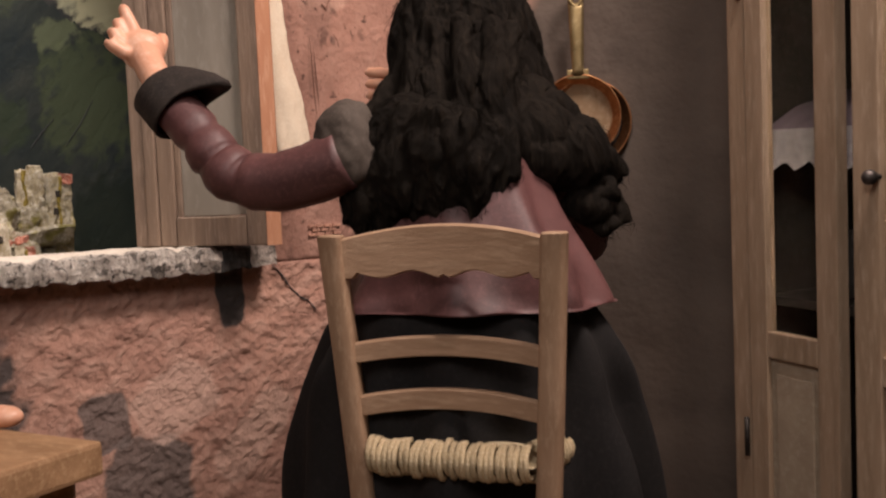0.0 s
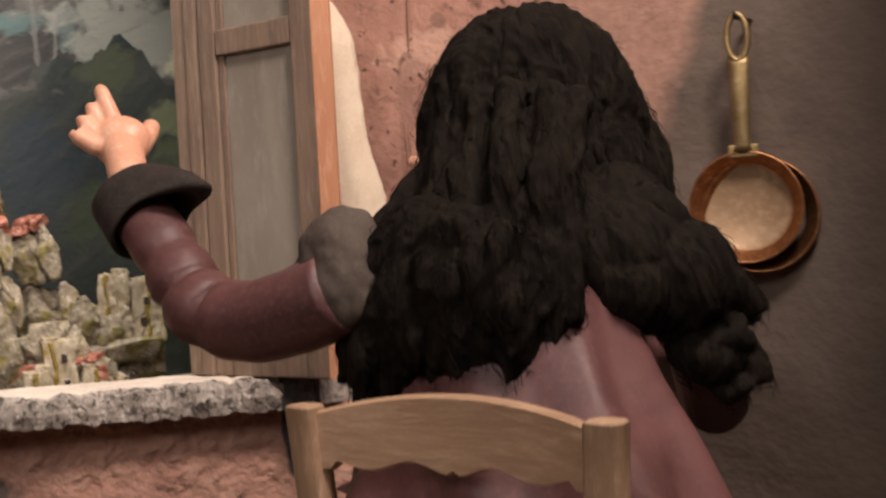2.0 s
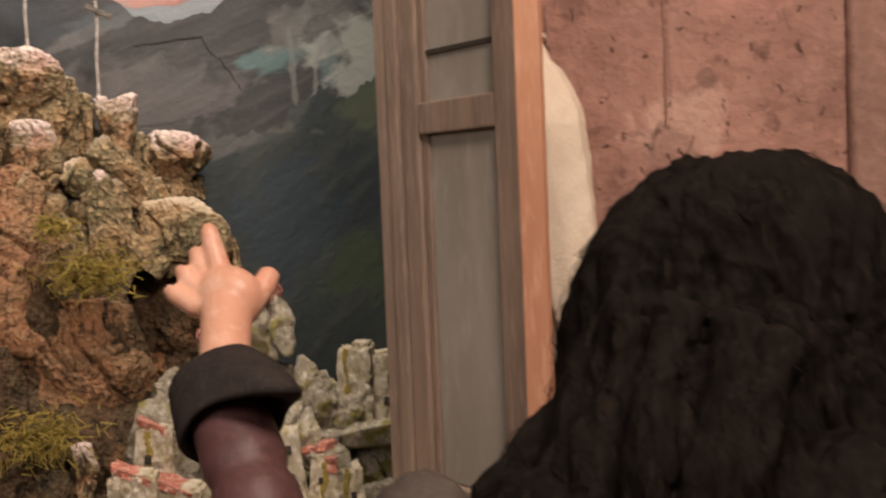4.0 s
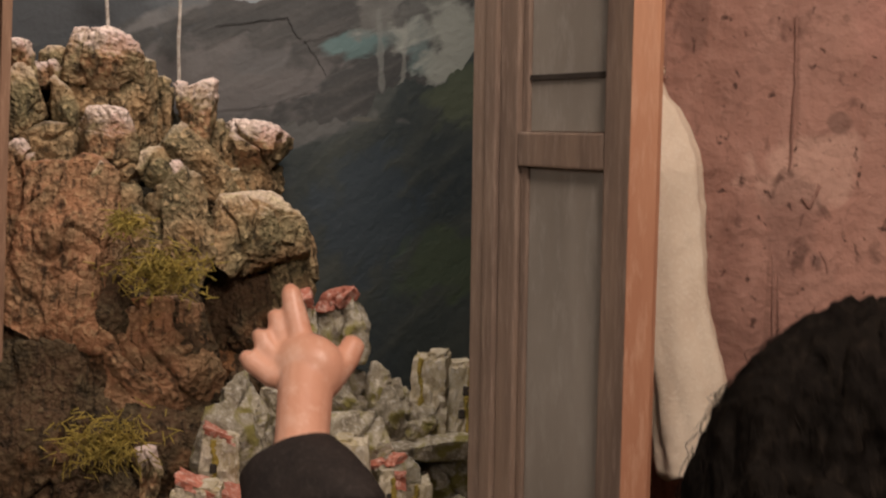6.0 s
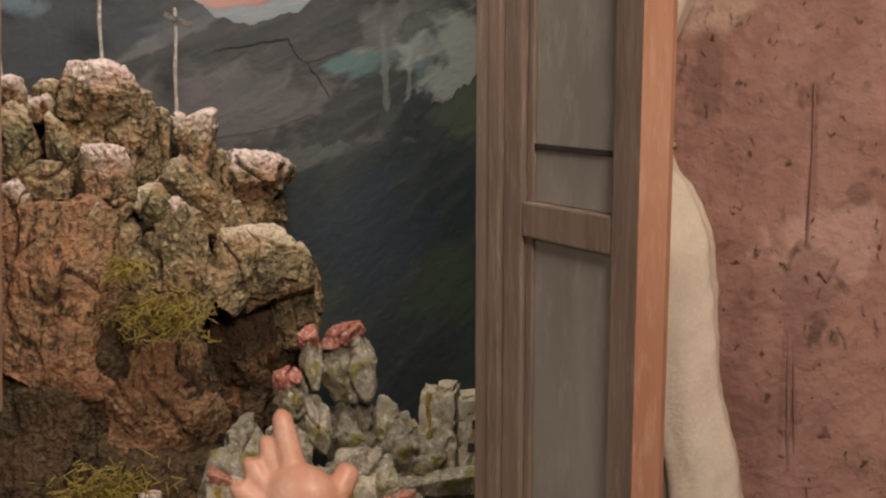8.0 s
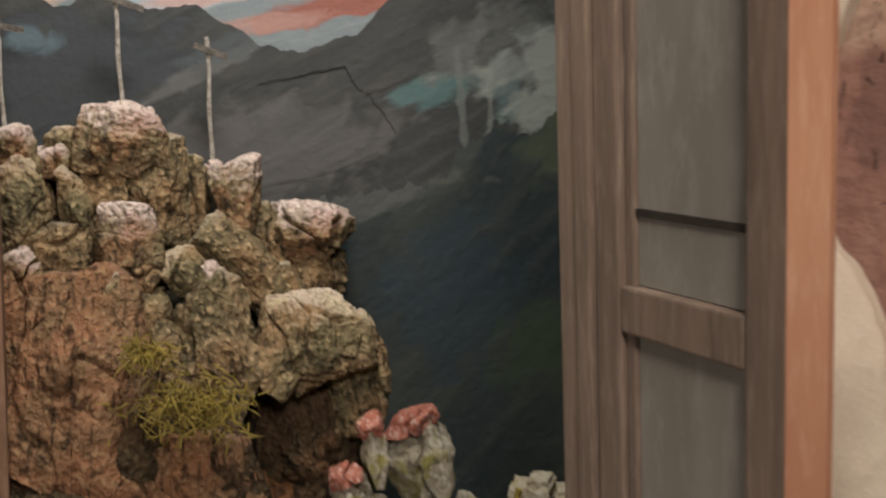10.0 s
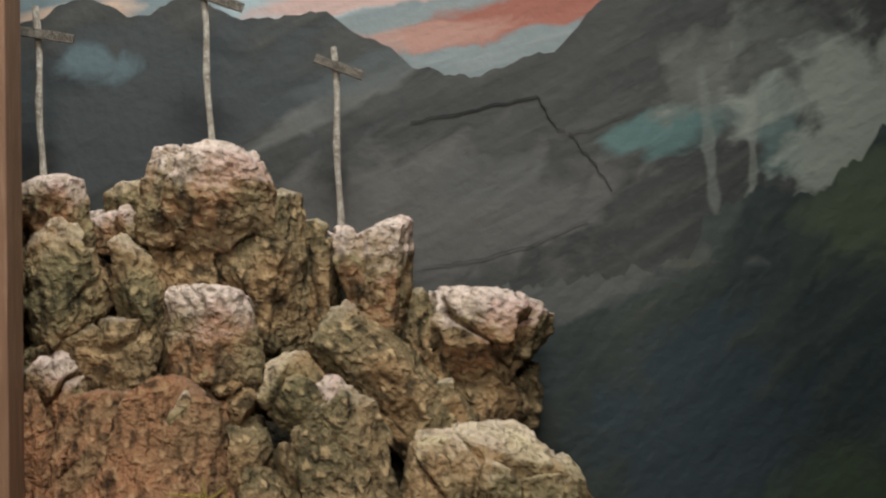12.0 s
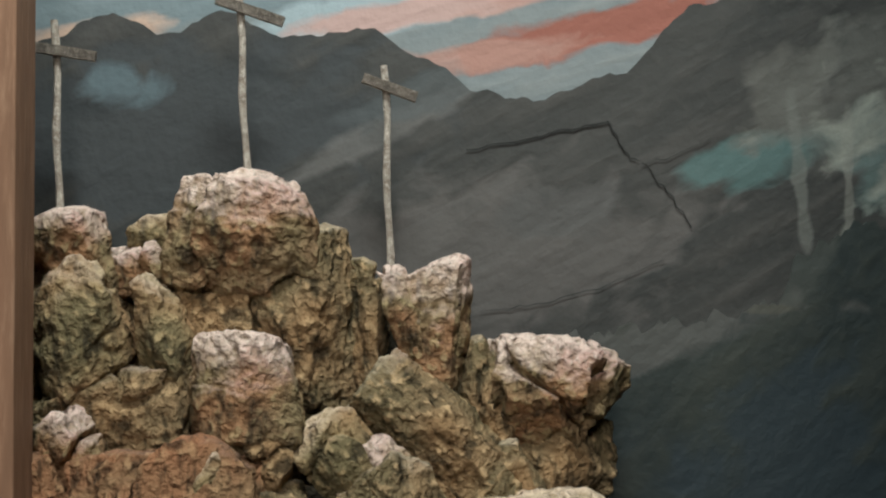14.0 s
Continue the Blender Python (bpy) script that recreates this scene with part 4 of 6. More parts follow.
cork_piece((-0.4044, 0.0881, 0.2947), 0.0327, 0.0621, 0.024, -4, 0.14, -18, 0, big=True)
cork_piece((-0.4116, 0.0673, 0.2975), 0.0189, 0.0425, 0.016, 0, 0, 0, 0)
cork_piece((-0.3970, 0.1242, 0.2960), 0.0439, 0.0443, 0.028, 4, 0.14, -9, 2, big=True)
cork_piece((-0.4004, 0.1420, 0.2825), 0.0304, 0.0530, 0.020, -8, 0.1, 0, 2)
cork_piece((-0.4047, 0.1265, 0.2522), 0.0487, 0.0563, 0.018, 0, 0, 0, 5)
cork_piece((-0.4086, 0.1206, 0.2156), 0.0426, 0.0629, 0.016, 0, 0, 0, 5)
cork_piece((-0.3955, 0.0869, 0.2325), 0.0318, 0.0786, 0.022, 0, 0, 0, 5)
cork_piece((-0.3918, 0.0712, 0.2628), 0.0211, 0.0164, 0.012, 0, 0, 0, 4)
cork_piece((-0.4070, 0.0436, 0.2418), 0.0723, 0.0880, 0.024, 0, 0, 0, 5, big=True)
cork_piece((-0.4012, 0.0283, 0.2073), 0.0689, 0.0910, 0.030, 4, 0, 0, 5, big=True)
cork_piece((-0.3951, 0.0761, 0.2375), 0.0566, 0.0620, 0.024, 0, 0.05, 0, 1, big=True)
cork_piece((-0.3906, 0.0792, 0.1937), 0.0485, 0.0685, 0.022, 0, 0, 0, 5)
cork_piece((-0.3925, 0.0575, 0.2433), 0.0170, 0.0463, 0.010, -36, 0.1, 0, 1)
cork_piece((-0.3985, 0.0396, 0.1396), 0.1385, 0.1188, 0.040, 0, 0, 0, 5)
cork_piece((-0.3788, 0.0636, 0.1935), 0.0152, 0.0275, 0.012, 0, 0.2, 0, 3)
# slabs behind that close the gaps between the pieces, near-black to look like shade
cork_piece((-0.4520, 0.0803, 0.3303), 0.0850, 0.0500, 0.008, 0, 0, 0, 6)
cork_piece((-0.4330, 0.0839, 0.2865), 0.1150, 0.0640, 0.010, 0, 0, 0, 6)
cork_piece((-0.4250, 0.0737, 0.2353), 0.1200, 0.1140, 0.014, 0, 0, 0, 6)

# ---- three crosses ----


def wood_cross(foot, top, arm_a, arm_b, label):
    ob = thing("wooden_cross", label, "cross", tuple(foot), group="crosses on the mountain")
    o = Vector(foot)
    bm = bmesh.new()
    a, b = Vector((0, 0, -0.006)), Vector(top) - o
    tube(bm, [a.lerp(b, k / 8) + Vector((0.0002 * math.sin(k * 2.1), 0.0003 * math.sin(k * 1.3), 0)) for k in range(9)], [0.00085 + 0.0001 * math.sin(k * 2) for k in range(9)], 8)
    part("post", bm, CROSS_WOOD, ob)
    p, q = Vector(arm_a) - o + EA * 0.0016, Vector(arm_b) - o + EA * 0.0016
    run = (q - p).normalized()
    lift = (Vector((0, 0, 1)) - run * run.z).normalized()
    deep = run.cross(lift)
    bm = bmesh.new()
    ends = []
    for i in range(7):
        c = p.lerp(q, i / 6)
        k = 1 + 0.12 * noise.noise(c * 700 + o * 90)
        ends.append([bm.verts.new(c + lift * (a * 0.00115 * k) + deep * (b * 0.0009)) for a, b in ((1, 1), (1, -1), (-1, -1), (-1, 1))])
    for i, (x, y) in enumerate(zip(ends, ends[1:])):
        for j in range(4):
            f = bm.faces.new((x[j], x[(j + 1) % 4], y[(j + 1) % 4], y[j]))
            f.material_index = 1 if j == 2 else 0
    bm.faces.new(ends[0])
    bm.faces.new(ends[-1][::-1])
    bmesh.ops.recalc_face_normals(bm, faces=bm.faces[:])
    part("crossbar", bm, [CROSS_BAR, CROSS_WOOD], ob, "dark wooden bar with a pale lower edge")
    return ob


wood_cross((-0.4400, 0.0227, 0.3837), (-0.4398, 0.0240, 0.4278), (-0.4404, 0.0198, 0.4214), (-0.4385, 0.0329, 0.4188), "thin pale wooden cross at the mountain edge")
wood_cross((-0.4336, 0.0651, 0.3909), (-0.4336, 0.0656, 0.4335), (-0.4343, 0.0604, 0.4312), (-0.4321, 0.0754, 0.4254), "thin pale wooden cross on the highest cork top")
wood_cross((-0.4284, 0.0968, 0.3694), (-0.4282, 0.0982, 0.4147), (-0.4290, 0.0929, 0.4117), (-0.4271, 0.1051, 0.4066), "thin pale wooden cross on a narrow cork top")

# ---- moss tufts ----


def moss(at, spread, count, seed):
    rnd = random.Random(seed)
    bm = bmesh.new()
    for _ in range(count):
        o = Vector((rnd.gauss(0, spread), rnd.gauss(0, spread * 0.25), rnd.gauss(0, spread * 0.55)))
        d = Vector((rnd.uniform(-1, 1), rnd.uniform(-0.7, 0.1), rnd.uniform(-0.9, 0.7))).normalized() * rnd.uniform(0.003, 0.008)
        bend = Vector((rnd.uniform(-1, 1), 0, rnd.uniform(-1, 0.2))) * 0.0015
        tube(bm, [o, o + d * 0.5 + bend * 0.4, o + d + bend], [0.00032, 0.00028, 0.00012], 4, caps=False)
    ob = link_mesh("moss_tuft", bm, MOSS)
    ob.matrix_world = pose(*at, 0, 0, FACE_YAW)
    return tagged(ob, "tuft of dry yellow-green moss on the cork rock", "moss", "moss tufts", "stuff")


moss((-0.3800, 0.0717, 0.2840), 0.0095, 420, 1)
moss((-0.3830, 0.0572, 0.3050), 0.004, 140, 2)
moss((-0.3690, 0.0420, 0.2140), 0.0095, 420, 3)

# ---- the little town ----


def chipped(w, d, z0, z1, seed, amp=0.0011, cuts=11):
    """A block with knocked corners and a lumpy skin."""
    bm = bmesh.new()
    box(bm, -w / 2, -d / 2, z0, w / 2, d / 2, z1)
    bmesh.ops.subdivide_edges(bm, edges=bm.edges[:], cuts=cuts, use_grid_fill=True)
    mid = Vector((0, 0, (z0 + z1) / 2))
    for v in bm.verts:
        k = noise.fractal(v.co * 230 + Vector((seed * 3.7, 0, 0)), 0.8, 2.0, 4)
        v.co += (v.co - mid).normalized() * amp * (k - 0.3 * abs(noise.noise(v.co * 90 + Vector((seed, 1, 2)))))
    return bm


LABELS = {"flat": "chipped white model house with yellow-green stains and dark windows", "slant": "chipped pinkish model house with a sloping red roof",
          "patch": "chipped white model house with a flaked red roof patch"}


def town_house(at, w, d, h, yaw, roof, seed, windows=()):
    """A whittled cork house: it leans, narrows upwards, has a stepped top, a mossy streak and small dark blocks for
    windows.
    """
    ob = thing("model_house", LABELS[roof], "model house", at, yaw, "model town")
    rnd = random.Random(seed * 11 + 2)
    lean, narrow = rnd.uniform(-0.07, 0.07), rnd.uniform(0.05, 0.16)

    def whittle(bm):
        for v in bm.verts:
            k = max(0.0, v.co.z / h)
            v.co.x = v.co.x * (1 - narrow * k) + lean * v.co.z
            v.co.z += 0.0008 * noise.noise(v.co * 140 + Vector((seed, 0, 0))) * k
        return bm

    part("wall", whittle(chipped(w, d, -0.014, h, seed, 0.0017, 15)), TOWN_WALL, ob)
    if roof == "slant":
        bm = chipped(w * 0.92, d * 0.98, -0.0012, 0.0020, seed + 40, 0.0015, 13)
        for v in bm.verts:
            v.co.z += h + (v.co.x + w / 2) * -0.40 + w * 0.21
        part("roof", whittle(bm), TOWN_ROOF, ob)
        part("gable", whittle(chipped(w * 0.8, d * 0.9, h - 0.002, h + w * 0.06, seed + 3, 0.0009, 7)), TOWN_WALL, ob)
    else:
        side = rnd.choice((-1, 1))
        bm = chipped(w * 0.5, d * 0.8, h - 0.003, h + rnd.uniform(0.0012, 0.0030), seed + 31, 0.0010, 7)
        bmesh.ops.translate(bm, verts=bm.verts[:], vec=(side * w * 0.2, d * 0.06, 0))
        part("flat_roof", whittle(bm), TOWN_WALL, ob)
        if roof == "patch":
            bm = chipped(w * 0.44, d * 0.8, h - 0.0055, h + 0.0012, seed + 9, 0.0009, 7)
            bmesh.ops.translate(bm, verts=bm.verts[:], vec=(w * 0.30, -d * 0.14, 0))
            part("roof", whittle(bm), TOWN_ROOF, ob)
    if h > 0.025:
        x = w * rnd.uniform(-0.30, -0.02) if roof != "patch" else w * 0.02
        bm = bmesh.new()
        line = [(x + 0.0009 * math.sin(k * 0.4 + seed), -d / 2 - 0.0001, h * (0.99 - 0.94 * k / 23)) for k in range(24)]
        tube(bm, line, [(rnd.uniform(0.0007, 0.0019), rnd.uniform(0.0006, 0.0011)) for _ in line], 9, wobble=0.0004, seed=seed)
        part("mossy_streak", whittle(bm), MOSS, ob, "yellow-green mossy streak")
    for x, z in windows:
        ww = min(0.0016, w * 0.09)
        bm = boxed(w * x - ww, -d / 2 - 0.0011, h * z - ww * 1.3, w * x + ww, -d / 2 + 0.0012, h * z + ww * 1.3, bevel=0.0004)
        part("window", whittle(bm), SHADE_WOOD, ob)
    return ob


def town_rock(at, w, d, h, yaw, seed, red=False, lean=0.0, tilt=0.0, taper=0.08):
    """A painted cork crag; red: a flaked red cap on its top."""
    ob = thing("town_rock", "pale mottled cork crag with a flaked red top" if red else "pale mottled cork rock among the model houses", "rock", at, yaw, "town rocks")
    p = part("crag", cork_lump(w, d, h, seed + 100, 5, taper, tilt), TOWN_ROCK, ob, smooth=True)
    p.matrix_local = pose(0, 0, 0, 0, lean, 0)
    if red:
        c = part("cap", cork_lump(w * 0.78, d * 0.80, min(0.010, h * 0.36), seed + 130, 5, 0.1, -12), TOWN_ROOF, ob)
        c.matrix_local = pose(-w * 0.08, -d * 0.12, h * 0.37, 0, lean - 10, 0)
    return ob


TW = 60
# the castle crags
town_rock((-0.3730, 0.1559, 0.2532), 0.0267, 0.018, 0.0375, TW, 1, True, 0, 0, 0.08)
town_rock((-0.3766, 0.1386, 0.2559), 0.0122, 0.014, 0.0291, TW, 2, True, 0, 0, 0.08)
town_rock((-0.3734, 0.1265, 0.2422), 0.0167, 0.016, 0.0236, TW, 3, True, -8, 0, 0.08)
town_rock((-0.3758, 0.1376, 0.2249), 0.0214, 0.018, 0.0308, TW, 4, False, -8, 0, 0.3)
town_rock((-0.3758, 0.1575, 0.2185), 0.0241, 0.018, 0.0357, TW, 18, False, 6, 0, 0.25)
town_rock((-0.3719, 0.1230, 0.2180), 0.0234, 0.016, 0.0264, TW, 19, False, 0, 0, 0.2)
town_rock((-0.3728, 0.1035, 0.2209), 0.0241, 0.018, 0.0339, TW, 5, False, 6, 0, 0.42)
town_rock((-0.3621, 0.1479, 0.1950), 0.0324, 0.018, 0.0264, TW, 6, False, 0, 0, 0.08)
town_rock((-0.3677, 0.1781, 0.2099), 0.0222, 0.016, 0.0264, TW, 7, False, 0, 0, 0.08)
town_rock((-0.3597, 0.1912, 0.2059), 0.0161, 0.014, 0.0181, TW, 8, False, 0, 0, 0.08)
# white houses
town_rock((-0.3724, 0.1737, 0.2227), 0.0150, 0.012, 0.0260, TW, 21, False, 8, 20, 0.2)
town_rock((-0.3689, 0.1838, 0.2137), 0.0152, 0.010, 0.0250, TW - 10, 22, False, 6, 24, 0.2)
town_house((-0.3607, 0.1978, 0.2039), 0.0187, 0.014, 0.0334, TW - 14, "flat", 3, ())
town_house((-0.3554, 0.2126, 0.1944), 0.0202, 0.014, 0.0382, TW + 6, "patch", 13, ((-0.05, 0.7), (-0.12, 0.4)))
town_house((-0.3628, 0.0894, 0.1798), 0.0175, 0.016, 0.0331, TW + 5, "slant", 4, ((-0.15, 0.6), (-0.15, 0.3)))
town_house((-0.3461, 0.1333, 0.1622), 0.0154, 0.014, 0.0286, TW, "flat", 10, ((0.0, 0.35),))
town_house((-0.3475, 0.1509, 0.1585), 0.0169, 0.014, 0.0468, TW, "flat", 5, ((0.15, 0.8), (0.15, 0.52), (0.15, 0.24)))
town_house((-0.3433, 0.1655, 0.1589), 0.0139, 0.013, 0.0296, TW, "patch", 6, ((-0.1, 0.7), (0.2, 0.35)))
town_house((-0.3431, 0.1804, 0.1559), 0.0150, 0.013, 0.0271, TW + 8, "flat", 7, ((0.1, 0.5),))
town_house((-0.3418, 0.0944, 0.1705), 0.0226, 0.018, 0.0175, TW - 8, "slant", 11, ())
town_house((-0.3449, 0.0735, 0.1771), 0.0210, 0.016, 0.0198, TW, "slant", 9, ())
# rocks and ledges between them
town_rock((-0.3530, 0.1951, 0.1944), 0.0502, 0.024, 0.0128, TW, 9, False, 0, 0, 0.08)
town_rock((-0.3607, 0.1974, 0.1706), 0.0559, 0.024, 0.0414, TW, 10, False, 0, 0, 0.08)
town_rock((-0.3488, 0.1693, 0.1871), 0.0270, 0.018, 0.0157, TW, 11, True, 0, 0, 0.08)
town_rock((-0.3585, 0.1181, 0.2002), 0.0256, 0.016, 0.0426, TW, 12, False, 5, 0, 0.32)
town_rock((-0.3605, 0.1586, 0.1983), 0.0374, 0.018, 0.0359, TW, 13, False, -4, 0, 0.3)
town_rock((-0.3567, 0.1301, 0.1780), 0.0365, 0.016, 0.0316, TW, 14, True, 0, 0, 0.08)
town_rock((-0.3580, 0.2024, 0.1790), 0.0308, 0.016, 0.0377, TW, 15, False, 4, 0, 0.25)
town_rock((-0.3678, 0.0960, 0.2019), 0.0299, 0.016, 0.0446, TW, 16, False, 0, 0, 0.3)
town_rock((-0.3364, 0.1981, 0.1622), 0.0336, 0.016, 0.0244, TW, 17, False, 0, 0, 0.08)
bm = bmesh.new()
ring = [(-0.460, -0.12), (-0.390, -0.12), (-0.345, -0.03), (-0.315, 0.31), (-0.460, 0.31)]
lo, hi = [bm.verts.new(land(e, u, 0.0)) for e, u in ring], [bm.verts.new(land(e, u, 0.166)) for e, u in ring]
bm.faces.new(hi)
bm.faces.new(lo[::-1])
for i in range(5):
    bm.faces.new((lo[i], lo[(i + 1) % 5], hi[(i + 1) % 5], hi[i]))
tagged(link_mesh("landscape_base", bm, TOWN_ROCK), "rough painted base carrying the model landscape", "landscape base", kind="structure")

# ---- rush-seated chair ----
chair = thing("dining_chair", "pale wooden ladder-back chair with a woven straw seat", "chair")


def post_x(z):
    return 0.0315 + 0.0135 * (z / 0.205)


def post_y(z):
    return 0.004 - 0.004 * max(0.0, (z - 0.11) / 0.095) ** 1.4


CX = -0.0015
for side in (-1, 1):
    bm = bmesh.new()
    zs = [0, 0.03, 0.07, 0.108, 0.13, 0.16, 0.19, 0.2052]
    prev = None
    for z in zs:
        c = Vector((CX + side * post_x(z), post_y(z), z))
        hx, hy = 0.0046 + 0.0004 * z / 0.2, 0.0042
        ring = []
        for k in range(12):
            a = 2 * math.pi * k / 12
            ca, sa = math.cos(a), math.sin(a)
            ring.append(bm.verts.new(c + Vector((math.copysign(abs(ca) ** 0.55, ca) * hx, math.copysign(abs(sa) ** 0.55, sa) * hy, 0))))
        if prev:
            for k in range(12):
                bm.faces.new((prev[k], prev[(k + 1) % 12], ring[(k + 1) % 12], ring[k])).smooth = True
        else:
            bm.faces.new(ring[::-1])
        prev = ring
    top = bmesh.ops.extrude_face_region(bm, geom=[bm.faces.new(prev)])
    for v in [g for g in top["geom"] if isinstance(g, bmesh.types.BMVert)]:
        v.co = v.co + Vector((0, 0, 0.0008)) + (Vector((CX + side * post_x(0.205), 0, 0.205)) - v.co) * 0.12
    part("back_post", bm, CHAIR_WOOD, chair)


def ladder(z_low, z_high, rise, scallop, thick=0.0045):
    """A bent cross rail between the posts: arched edges and a bow towards the sitter's back."""
    bm = bmesh.new()
    n = 40
    prev = None
    half = post_x(z_low) - 0.003
    for i in range(n + 1):
        k = 2 * i / n - 1
        x = CX + k * half
        bow = 0.0045 * (1 - k * k)
        up = rise * (1 - k * k)
        lo = z_low + up * (0 if scallop else 1)
        if scallop:
            lo += 0.0021 - 0.0016 * math.cos(k * math.pi * 3.2) * (1 - 0.3 * abs(k)) + (0.0016 if abs(k) > 0.86 else 0) * -1.6
            lo += 0.0014 * math.exp(-(k / 0.03) ** 2)
        hi = z_high + up
        y = post_y(z_low) + bow
        ring = [bm.verts.new((x, y + dy, z)) for dy, z in ((-thick / 2, lo + 0.0006), (-thick / 2, hi - 0.0008), (-thick / 4, hi), (thick / 4, hi), (thick / 2, hi - 0.0008),
                                                           (thick / 2, lo + 0.0006), (0, lo))]
        if prev:
            for j in range(7):
                bm.faces.new((prev[j], ring[j], ring[(j + 1) % 7], prev[(j + 1) % 7]))
        else:
            bm.faces.new(ring)
        prev = ring
    bm.faces.new(prev[::-1])
    return bm


part("top_rail", ladder(0.1880, 0.2045, 0.0050, True), CHAIR_RAIL, chair)
part("slat", ladder(0.1552, 0.1635, 0.0030, False), CHAIR_RAIL, chair)
part("slat", ladder(0.1340, 0.1425, 0.0032, False), CHAIR_RAIL, chair)
SEAT_D, SEAT_Z = 0.088, 0.1185
for side in (-1, 1):
    bm = bmesh.new()
    tube(bm, [(CX + side * 0.0445, SEAT_D, 0), (CX + side * 0.0455, SEAT_D, 0.06), (CX + side * 0.0465, SEAT_D, 0.1245)], [0.0042, 0.0050, 0.0050], 12)
    part("front_leg", bm, CHAIR_WOOD, chair, smooth=True)
    for z in (0.035, 0.065):
        bm = bmesh.new()
        tube(bm, [(CX + side * post_x(z), 0.004, z), (CX + side * 0.0447, SEAT_D, z)], [0.0026, 0.0026], 8)
        part("side_rung", bm, CHAIR_WOOD, chair, smooth=True)
for y, w, z in ((0.004, 0.034, 0.050), (SEAT_D, 0.044, 0.045), (SEAT_D, 0.044, 0.075)):
    bm = bmesh.new()
    tube(bm, [(CX - w, y, z), (CX + w, y, z)], [0.0026, 0.0026], 8)
    part("cross_rung", bm, CHAIR_WOOD, chair, smooth=True)


# seat body: a padded trapezoid under the strands
bm = bmesh.new()
g = []
for i in range(25):
    row = []
    for j in range(25):
        k, y = 2 * i / 24 - 1, -0.002 + (SEAT_D + 0.004) * j / 24
        w = 0.0345 + 0.0115 * j / 24
        edge = 1 - max(abs(k), abs(2 * j / 24 - 1)) ** 6
        row.append((CX + k * w, y, edge))
    g.append(row)
topv = [[bm.verts.new((x, y, SEAT_Z + 0.0045 * e)) for x, y, e in row] for row in g]
botv = [[bm.verts.new((x, y, SEAT_Z - 0.0045 * e)) for x, y, e in row] for row in g]
for i in range(24):
    for j in range(24):
        bm.faces.new((topv[i][j], topv[i + 1][j], topv[i + 1][j + 1], topv[i][j + 1])).smooth = True
        bm.faces.new((botv[i][j + 1], botv[i + 1][j + 1], botv[i + 1][j], botv[i][j])).smooth = True
ring = [(i, 0) for i in range(25)] + [(24, j) for j in range(1, 25)] + [(i, 24) for i in range(23, -1, -1)] + [(0, j) for j in range(23, 0, -1)]
for (a, b), (c, d) in zip(ring, ring[1:] + ring[:1]):
    bm.faces.new((botv[a][b], botv[c][d], topv[c][d], topv[a][b])).smooth = True
seat = part("seat", bm, RUSH, chair, "woven straw rush seat")
# wrapped cords over the back and side rails
wrap = bmesh.new()
tube(wrap, [(0, 0.0058 * math.cos(a) + 0.0045, 0.0062 * math.sin(a)) for a in [math.pi * (0.35 + 1.5 * k / 12) for k in range(13)]], [0.00128 + 0.00012 * math.sin(k * 1.7) for k in range(13)], 6)
wrap_me = bpy.data.meshes.new("rush_cord")
wrap.to_mesh(wrap_me)
wrap.free()
wrap_me.materials.append(RUSH)
for p in wrap_me.polygons:
    p.use_smooth = True
rnd = random.Random(5)
for i in range(29):
    ob = new("rush_cord", wrap_me)
    ob.parent = seat
    ob.matrix_local = pose(CX - 0.0322 + 0.0644 * i / 28 + rnd.uniform(-0.0003, 0.0003), -0.0022 + rnd.uniform(-0.0004, 0.0004), SEAT_Z + 0.0004 + rnd.uniform(-0.0005, 0.0005),
                           rnd.uniform(-9, 9), 0, rnd.uniform(-7, 7))
for side in (-1, 1):
    for i in range(26):
        k = (i + 0.5) / 26
        ob = new("rush_cord", wrap_me)
        ob.parent = seat
        ob.matrix_local = pose(CX + side * (0.0335 + 0.0115 * k + 0.0024), 0.004 + 0.078 * k, SEAT_Z, rnd.uniform(-8, 8), 0, 90 * side + rnd.uniform(-6, 6))

# ---- seated figure: one plain mesh ----
bm = bmesh.new()
MJ, MC, MP, MH, MK, MS = range(6)  # jacket, cuff, puff, hair, skin, skirt


def cloth_loft(stations, seg, mat, fold=0.0, folds=9, seed=0.0):
    """Elliptic sections (centre, half width, half depth) skinned from bottom to top, with vertical folds."""
    for _ in range(2):
        fine = [stations[0]]
        for (c0, x0, y0), (c1, x1, y1) in zip(stations, stations[1:]):
            for k in (0.25, 0.75):
                fine.append((tuple(p + (q - p) * k for p, q in zip(c0, c1)), x0 + (x1 - x0) * k, y0 + (y1 - y0) * k))
        stations = fine + [stations[-1]]
    prev = None
    n = len(stations)
    for i, (c, rx, ry) in enumerate(stations):
        ring = []
        for k in range(seg):
            a = 2 * math.pi * k / seg
            f = 1 + fold * (1 - i / n) * (math.sin(a * folds + seed + 2.2 * i / n) * 0.6 + noise.noise(Vector((math.cos(a) * 3, math.sin(a) * 3, 4.5 * i / n + seed))))
            ring.append(bm.verts.new((c[0] + math.cos(a) * rx * f, c[1] + math.sin(a) * ry * f, c[2])))
        if prev:
            for k in range(seg):
                fc = bm.faces.new((prev[k], prev[(k + 1) % seg], ring[(k + 1) % seg], ring[k]))
                fc.material_index, fc.smooth = mat, True
        prev = ring
    fc = bm.faces.new(prev)
    fc.material_index = mat


def soft(start):
    for f in list(bm.faces)[start:]:
        f.smooth = True


